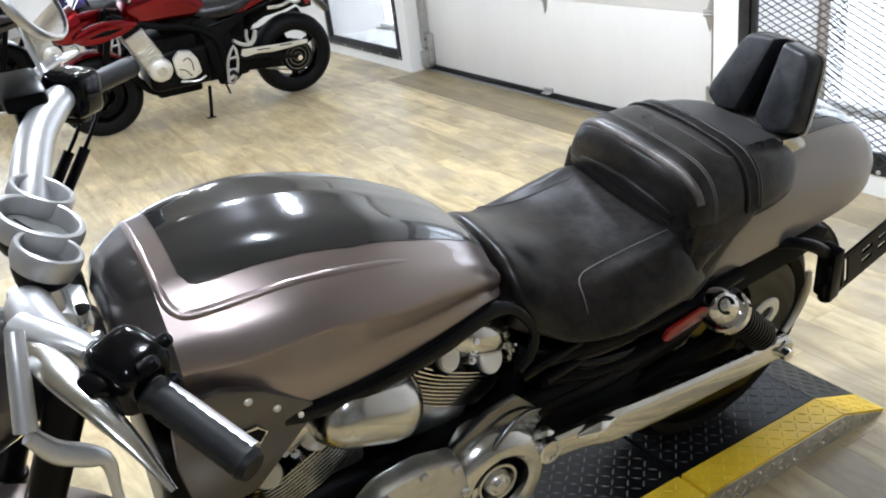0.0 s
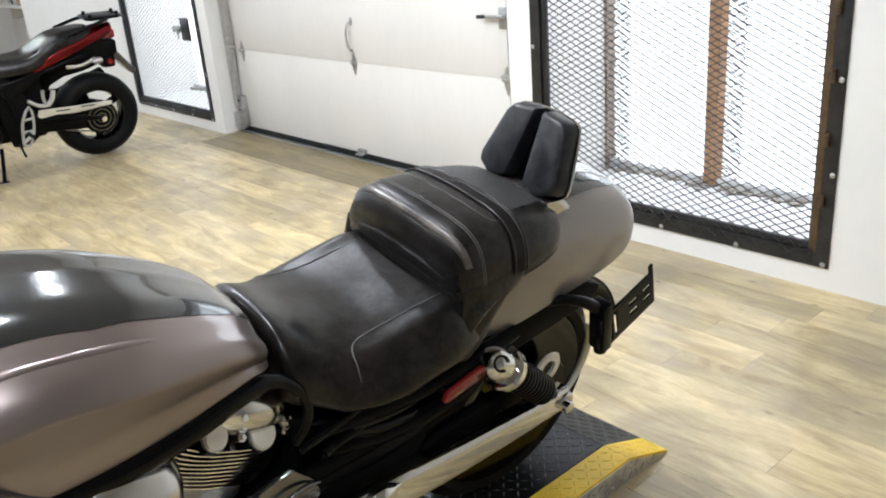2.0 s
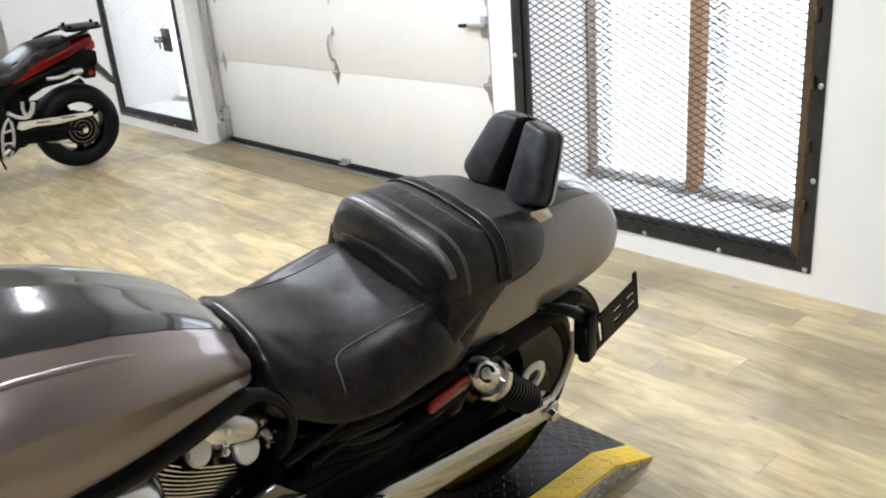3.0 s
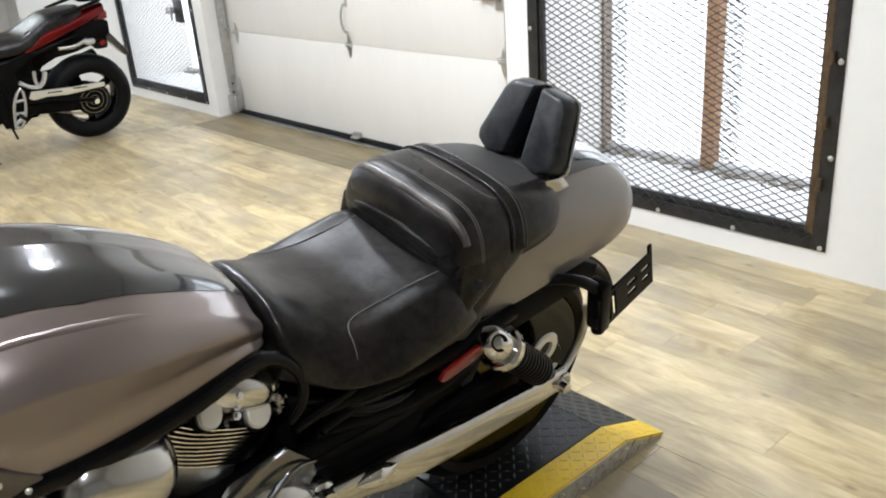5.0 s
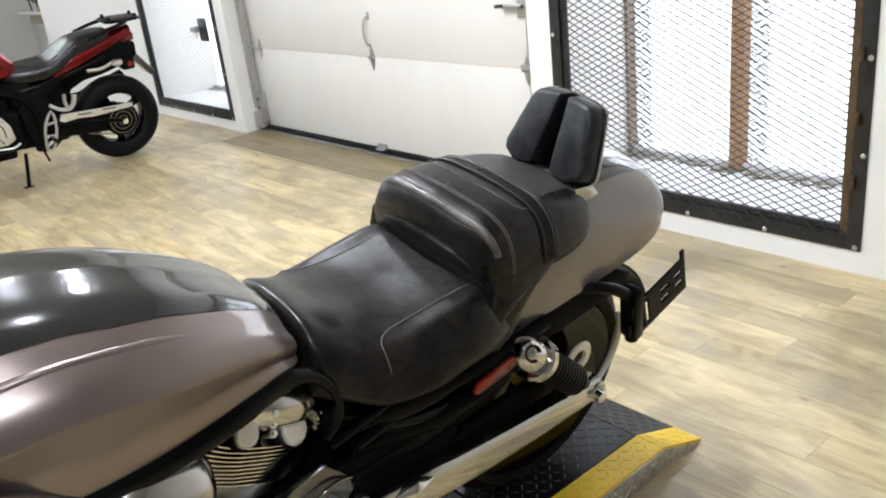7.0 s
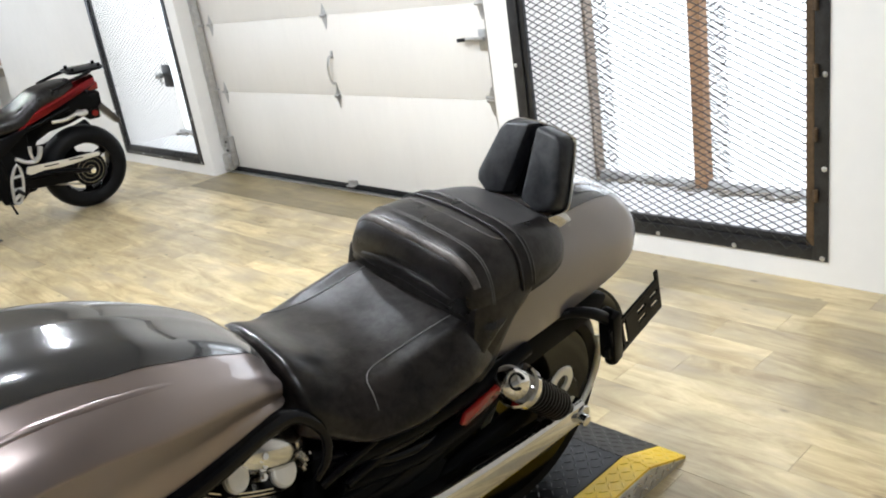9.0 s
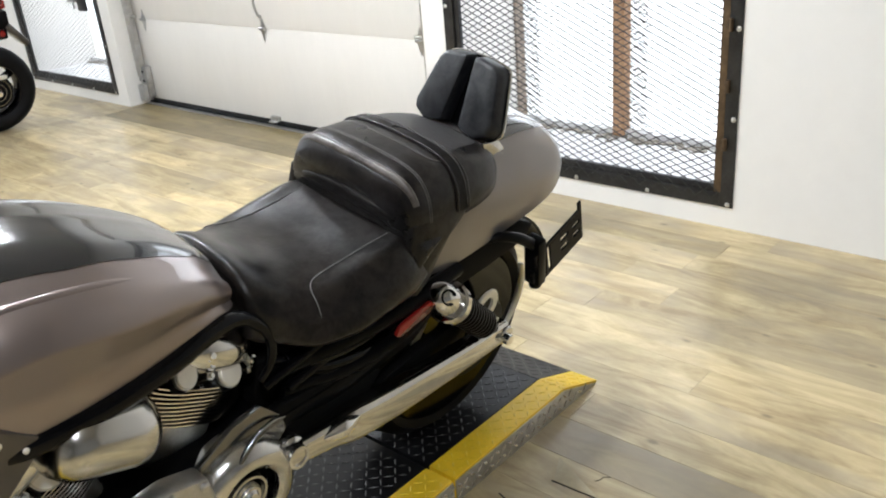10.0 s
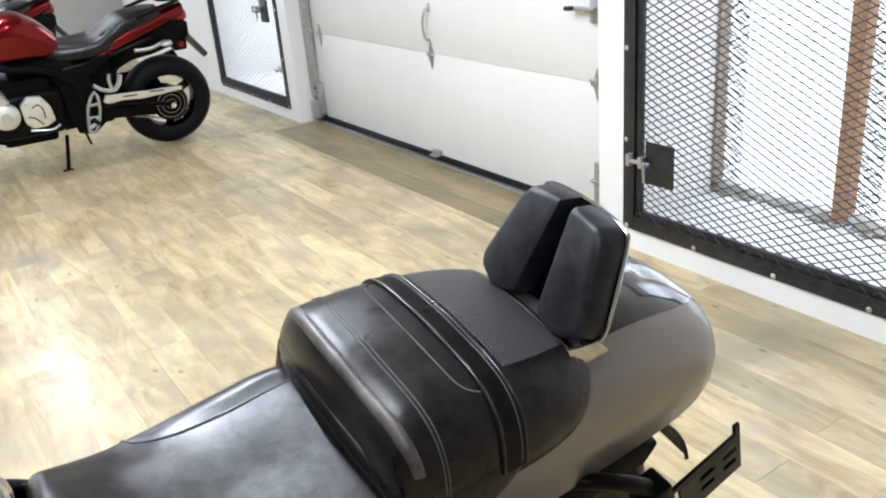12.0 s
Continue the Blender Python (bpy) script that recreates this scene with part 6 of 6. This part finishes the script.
    # seat
    seat = Skin([
        (2.705, [(0, 0.855), (0.05, 0.850), (0.085, 0.83), (0.105, 0.795), (0.10, 0.760), (0, 0.75)]),
        (2.780, [(0, 0.845), (0.07, 0.842), (0.115, 0.82), (0.140, 0.780), (0.13, 0.735), (0, 0.72)]),
        (2.900, [(0, 0.835), (0.09, 0.836), (0.140, 0.82), (0.165, 0.775), (0.15, 0.735), (0, 0.72)]),
        (3.020, [(0, 0.845), (0.095, 0.848), (0.145, 0.832), (0.168, 0.79), (0.15, 0.750), (0, 0.73)]),
        (3.120, [(0, 0.905), (0.085, 0.903), (0.130, 0.88), (0.150, 0.835), (0.135, 0.790), (0, 0.76)]),
        (3.220, [(0, 0.962), (0.078, 0.958), (0.118, 0.935), (0.135, 0.895), (0.12, 0.850), (0, 0.82)]),
        (3.380, [(0, 0.985), (0.072, 0.980), (0.108, 0.958), (0.122, 0.925), (0.11, 0.890), (0, 0.87)]),
        (3.470, [(0, 0.985), (0.05, 0.980), (0.08, 0.965), (0.092, 0.94), (0.08, 0.915), (0, 0.90)])], 5, 4)
    part("seat", seat.mesh(), LEATHER, root, "long stepped black seat")
    # tail fairing, lamp, mudguard, rack
    tail = Skin([
        (3.020, [(0, 0.790), (0.12, 0.790), (0.150, 0.775), (0.152, 0.755), (0.145, 0.735), (0, 0.73)]),
        (3.150, [(0, 0.850), (0.11, 0.850), (0.148, 0.830), (0.150, 0.800), (0.138, 0.770), (0, 0.76)]),
        (3.330, [(0, 0.905), (0.09, 0.905), (0.130, 0.890), (0.134, 0.860), (0.118, 0.822), (0, 0.81)]),
        (3.520, [(0, 0.965), (0.06, 0.963), (0.100, 0.948), (0.104, 0.918), (0.086, 0.878), (0, 0.865)]),
        (3.640, [(0, 0.985), (0.04, 0.983), (0.062, 0.970), (0.066, 0.945), (0.052, 0.912), (0, 0.90)])], 5, 4)
    tl = part("tail_fairing", tail.mesh(), tail_paint, root, "glossy tail fairing")
    part("tail_lamp", moved(box(3.585, 3.665, -0.055, 0.055, 0.870, 0.935, 0.016), Matrix()), REDLENS, tl, "red tail lamp lens")
    for s in (-1, 1):
        part("grab_rail", tube([(3.30, s * 0.135, 0.955), (3.45, s * 0.140, 0.995), (3.58, s * 0.110, 1.020), (3.64, s * 0.05, 1.025)], 0.012, 8), BLACKP, root, "black grab rail")
    rack = part("luggage_rack", plate([(3.46, -0.07), (3.50, -0.10), (3.70, -0.085), (3.735, -0.05), (3.735, 0.05), (3.70, 0.085), (3.50, 0.10), (3.46, 0.07)], 0.020, Matrix.Translation((0, 0, 1.020)), 0.005), BLACKP, root, "black luggage rack plate")
    for x, v in ((3.50, 0.06), (3.50, -0.06), (3.70, 0.05), (3.70, -0.05)):
        part("rack_knob", rod((x, v, 1.038), (x, v, 1.062), 0.012), BLACKP, rack)
    ug = part("undertail", join(box(3.36, 3.66, -0.075, 0.075, 0.735, 0.865, 0.02), box(3.54, 3.64, -0.06, 0.06, 0.66, 0.76, 0.02)), BLACKP, root, "black undertail with number-plate hanger")
    part("mudguard", moved(box(-0.022, 0.022, -0.085, 0.085, -0.20, 0.0, 0.008), pose(3.635, 0, 0.765, 0, -38, 0)), CHARDARK, ug, "dark blue-grey mudguard tongue")
    part("plate_reflector", moved(box(0.0225, 0.026, -0.05, 0.05, -0.10, -0.02, 0.001), pose(3.635, 0, 0.765, 0, -38, 0)), SILVERP, ug)
    part("side_reflector", lathe([(0, 0.010), (0.020, 0.009), (0.024, 0.0), (0, 0)], 20, along((3.595, -0.062, 0.708), (3.595, -1, 0.70))), REDLENS, ug, "round red reflector")
    for s in (-1, 1):
        st = part("indicator_stalk", rod((3.46, s * 0.07, 0.765), (3.47, s * 0.16, 0.765), 0.010), BLACKP, root, "black indicator stalk")
        part("indicator", moved(lathe([(0, 0.035), (0.022, 0.030), (0.030, 0.012), (0.028, -0.02), (0.012, -0.04), (0, -0.042)], 20, Matrix.Diagonal((1, 0.75, 1, 1))), along((3.46, s * 0.185, 0.765), (3.56, s * 0.185, 0.775))), SILVERP, st, "pale indicator")
    for s in (-1, 1):
        part("passenger_strut", tube([(3.25, s * 0.135, 0.735), (3.36, s * 0.14, 0.735), (3.47, s * 0.12, 0.765)], 0.014, 8), CASTAL, root, "bare metal strut")
    # half fairing, screen, headlamp, front mudguard, fork, bars
    for s in (-1, 1):
        part("half_fairing", plate([(1.85, 0.76), (1.88, 0.80), (1.98, 0.845), (2.09, 0.860), (2.22, 0.845), (2.30, 0.82), (2.29, 0.79), (2.18, 0.745), (2.03, 0.715), (1.91, 0.72)], 0.050, side(-0.150 if s < 0 else 0.200), 0.020), fairing_paint, root, "glossy half fairing")
        part("fairing_trim", plate([(1.95, 0.765), (2.07, 0.800), (2.20, 0.80), (2.09, 0.768)], 0.006, side(-0.200 if s < 0 else 0.206), 0.002), SATINB, root, "dark fairing inlay")
        part("fork_leg", rod((2.14, s * 0.095, 0.86), (1.955, s * 0.095, 0.30), 0.024), SATINB, root, "fork leg")
        part("mirror_stem", tube([(2.02, s * 0.14, 0.97), (1.98, s * 0.26, 1.08), (2.00, s * 0.32, 1.12)], 0.008, 8), BLACKP, root, "black mirror stem")
        part("mirror", moved(lathe([(0, -0.03), (0.035, -0.025), (0.055, 0.0), (0.050, 0.004), (0, 0.004)], 24, Matrix.Diagonal((0.7, 1.2, 1, 1))), pose(2.01, s * 0.36, 1.13, 0, 75, 0)), BLACKP, root, "black mirror")
        part("grip", rod((2.20, s * 0.26, 1.02), (2.24, s * 0.38, 1.01), 0.017), RUBBER, root, "black rubber grip")
    part("nose", Skin([(1.76, [(0, 0.83), (0.05, 0.82), (0.09, 0.80), (0.10, 0.77), (0.08, 0.74), (0, 0.73)]), (1.82, [(0, 0.90), (0.08, 0.89), (0.13, 0.85), (0.145, 0.79), (0.12, 0.73), (0, 0.71)]), (1.94, [(0, 0.96), (0.10, 0.945), (0.15, 0.88), (0.155, 0.81), (0.14, 0.74), (0, 0.72)])], 5, 4).mesh(), fairing_paint, root, "glossy fairing nose")
    part("headlamp", moved(lathe([(0, 0.02), (0.06, 0.014), (0.085, 0.0), (0, 0)], 28, Matrix.Diagonal((0.75, 1.3, 1, 1))), along((1.765, 0, 0.82), (1.5, 0, 0.84))), GLASS, root, "clear headlamp")
    part("screen", moved(box(-0.002, 0.002, -0.12, 0.12, 0, 0.20, 0.001), pose(1.92, 0, 0.955, 0, 38, 0)), GLASS, root, "clear windscreen")
    part("front_mudguard", lathe([(0.310, -0.066), (0.322, -0.058), (0.328, 0), (0.322, 0.058), (0.310, 0.066)], 20, Matrix.Translation((1.965, 0, 0.300)) @ pose(0, 0, 0, 90, 0, 0) @ pose(0, 0, 0, 0, 0, 30), 110), fairing_paint, root, "glossy front mudguard")
    part("handlebar", tube([(2.24, -0.38, 1.01), (2.19, -0.24, 1.03), (2.14, -0.12, 1.02), (2.12, 0, 0.99), (2.14, 0.12, 1.02), (2.19, 0.24, 1.03), (2.24, 0.38, 1.01)], 0.011, 10), SILVERP, root, "silver handlebar")
    part("brake_lever", tube([(2.17, -0.25, 1.04), (2.16, -0.31, 1.035), (2.18, -0.39, 1.02)], 0.007, 8), SILVERP, root, "silver lever")
    part("side_stand", join(tube([(2.72, -0.12, 0.24), (2.69, -0.18, 0.12), (2.665, -0.225, 0.035)], 0.013, 8), box(2.63, 2.70, -0.262, -0.205, 0.026, 0.040, 0.004)), SATINB, root, "black side stand on the floor")
    part("prop_tip", rod((2.83, -0.17, 0.26), (2.85, -0.19, 0.17), 0.008), SATINB, root, "short black stand peg")
    return root


sport_tourer(pose(2.82, 6.60, 0, 9, 0, 0), "candy-red sport touring motorcycle with black seat, on its side stand", REDPAINT, REDPAINT, REDPAINT)
sport_tourer(pose(2.30, 8.45, 0, 9, 0, 4), "red and blue sport motorcycle parked behind the red one", BLUEPAINT, REDPAINT, CHARDARK)

# ---- shelf in the far recess ----
sx = WX + 0.75
shelf = thing("wall_shelf", "plain white wall shelf", "shelf", Matrix.Translation((sx, 12.6, 0.80)), (sx, 12.6, 0.80))
part("board", box(sx - 0.32, sx - 0.001, 11.6, 13.4, 0.80, 0.835, 0.004), DOORW, shelf)
for y in (11.8, 13.2):
    part("bracket", box(sx - 0.22, sx - 0.001, y - 0.012, y + 0.012, 0.64, 0.80, 0.003), DOORW, shelf)
solid("cardboard_box", box(-0.11, 0.11, -0.24, 0.24, 0, 0.09, 0.006), CARD, "small brown cardboard box on the shelf", "box", m=Matrix.Translation((sx - 0.17, 12.35, 0.835)))
cable = tube([(0.0, -0.30, 0.012), (-0.03, -0.20, 0.10), (0.0, -0.10, 0.22), (0.03, 0.0, 0.12), (0.0, 0.12, 0.16), (0.02, 0.22, 0.30), (0.0, 0.26, 0.20), (0.0, 0.20, 0.012)], 0.010, 8)
solid("coiled_cable", cable, BLACKP, "loose black cable lying on the shelf", "cable", m=Matrix.Translation((sx - 0.25, 12.7, 0.833)))


# ---- floor planks ----
PW, PL = 0.152, 1.22


def plank_mesh(w, l, mat):
    return mesh_of("plank", box(-w / 2 + 0.0004, w / 2 - 0.0004, -l / 2 + 0.0004, l / 2 - 0.0004, -0.0028, 0.0, 0.0004, 1), mat, False)


rng = random.Random(5)
whole = plank_mesh(PW, PL, PLANK)
near, rest = [], []
for i in range(int((WX + 0.9 - XB) / PW)):
    x = WX - PW * (i + 0.5)
    if x < XB:
        break
    shift = rng.uniform(0, PL)
    for j in range(-1, int((YB - YA) / PL) + 1):
        y = YA + shift + (j + 0.5) * PL
        if -0.25 < x < WX and 0.3 < y < 9.4:
            near.append((x, y))
        else:
            rest.append((x, y))
for x, y in near[:300]:
    ob = new("plank", whole)
    ob.location = (x, y, 0)
    ob.parent = floor
verts, faces = [], []
for x, y in rest + near[300:]:
    ya, yb = max(YA, y - PL / 2 + 0.0004), min(YB, y + PL / 2 - 0.0004)
    if yb <= ya:
        continue
    i = len(verts)
    verts += [(x - PW / 2 + 0.0004, ya, 0), (x + PW / 2 - 0.0004, ya, 0), (x + PW / 2 - 0.0004, yb, 0), (x - PW / 2 + 0.0004, yb, 0)]
    faces.append((i, i + 1, i + 2, i + 3))
me = bpy.data.meshes.new("far_planks")
me.from_pydata(verts, [], faces)
me.materials.append(PLANK)
ob = new("far_planks", me)
ob.parent = floor
ob["kind"] = "stuff"
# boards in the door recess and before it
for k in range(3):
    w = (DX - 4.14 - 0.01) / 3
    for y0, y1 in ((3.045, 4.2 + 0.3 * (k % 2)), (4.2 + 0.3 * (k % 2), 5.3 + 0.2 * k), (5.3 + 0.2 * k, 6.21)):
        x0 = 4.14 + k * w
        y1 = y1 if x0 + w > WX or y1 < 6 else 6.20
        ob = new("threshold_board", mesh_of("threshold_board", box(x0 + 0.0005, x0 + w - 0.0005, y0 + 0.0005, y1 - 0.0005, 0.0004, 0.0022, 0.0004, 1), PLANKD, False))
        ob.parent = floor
# torn vinyl and cuts beside the platform
part("torn_patch", plate([(2.631, 1.050), (2.718, 1.090), (2.637, 0.918)], 0.0012, Matrix.Translation((0, 0, 0.0003))), FLOORB, floor, "torn triangular flap of vinyl", False)
for cut, r in (([(2.627, 1.054), (2.630, 0.985), (2.634, 0.915), (2.626, 0.868)], 0.0022), ([(2.690, 0.962), (2.700, 0.954), (2.716, 0.951), (2.726, 0.936)], 0.0018), ([(2.508, 1.135), (2.500, 1.110), (2.482, 1.076), (2.470, 1.040)], 0.0026)):
    part("cut", tube([(x, y, 0.0008) for x, y in cut], r, 6, 5, 0.5), SATINB, floor, "thin dark cut in the floor")
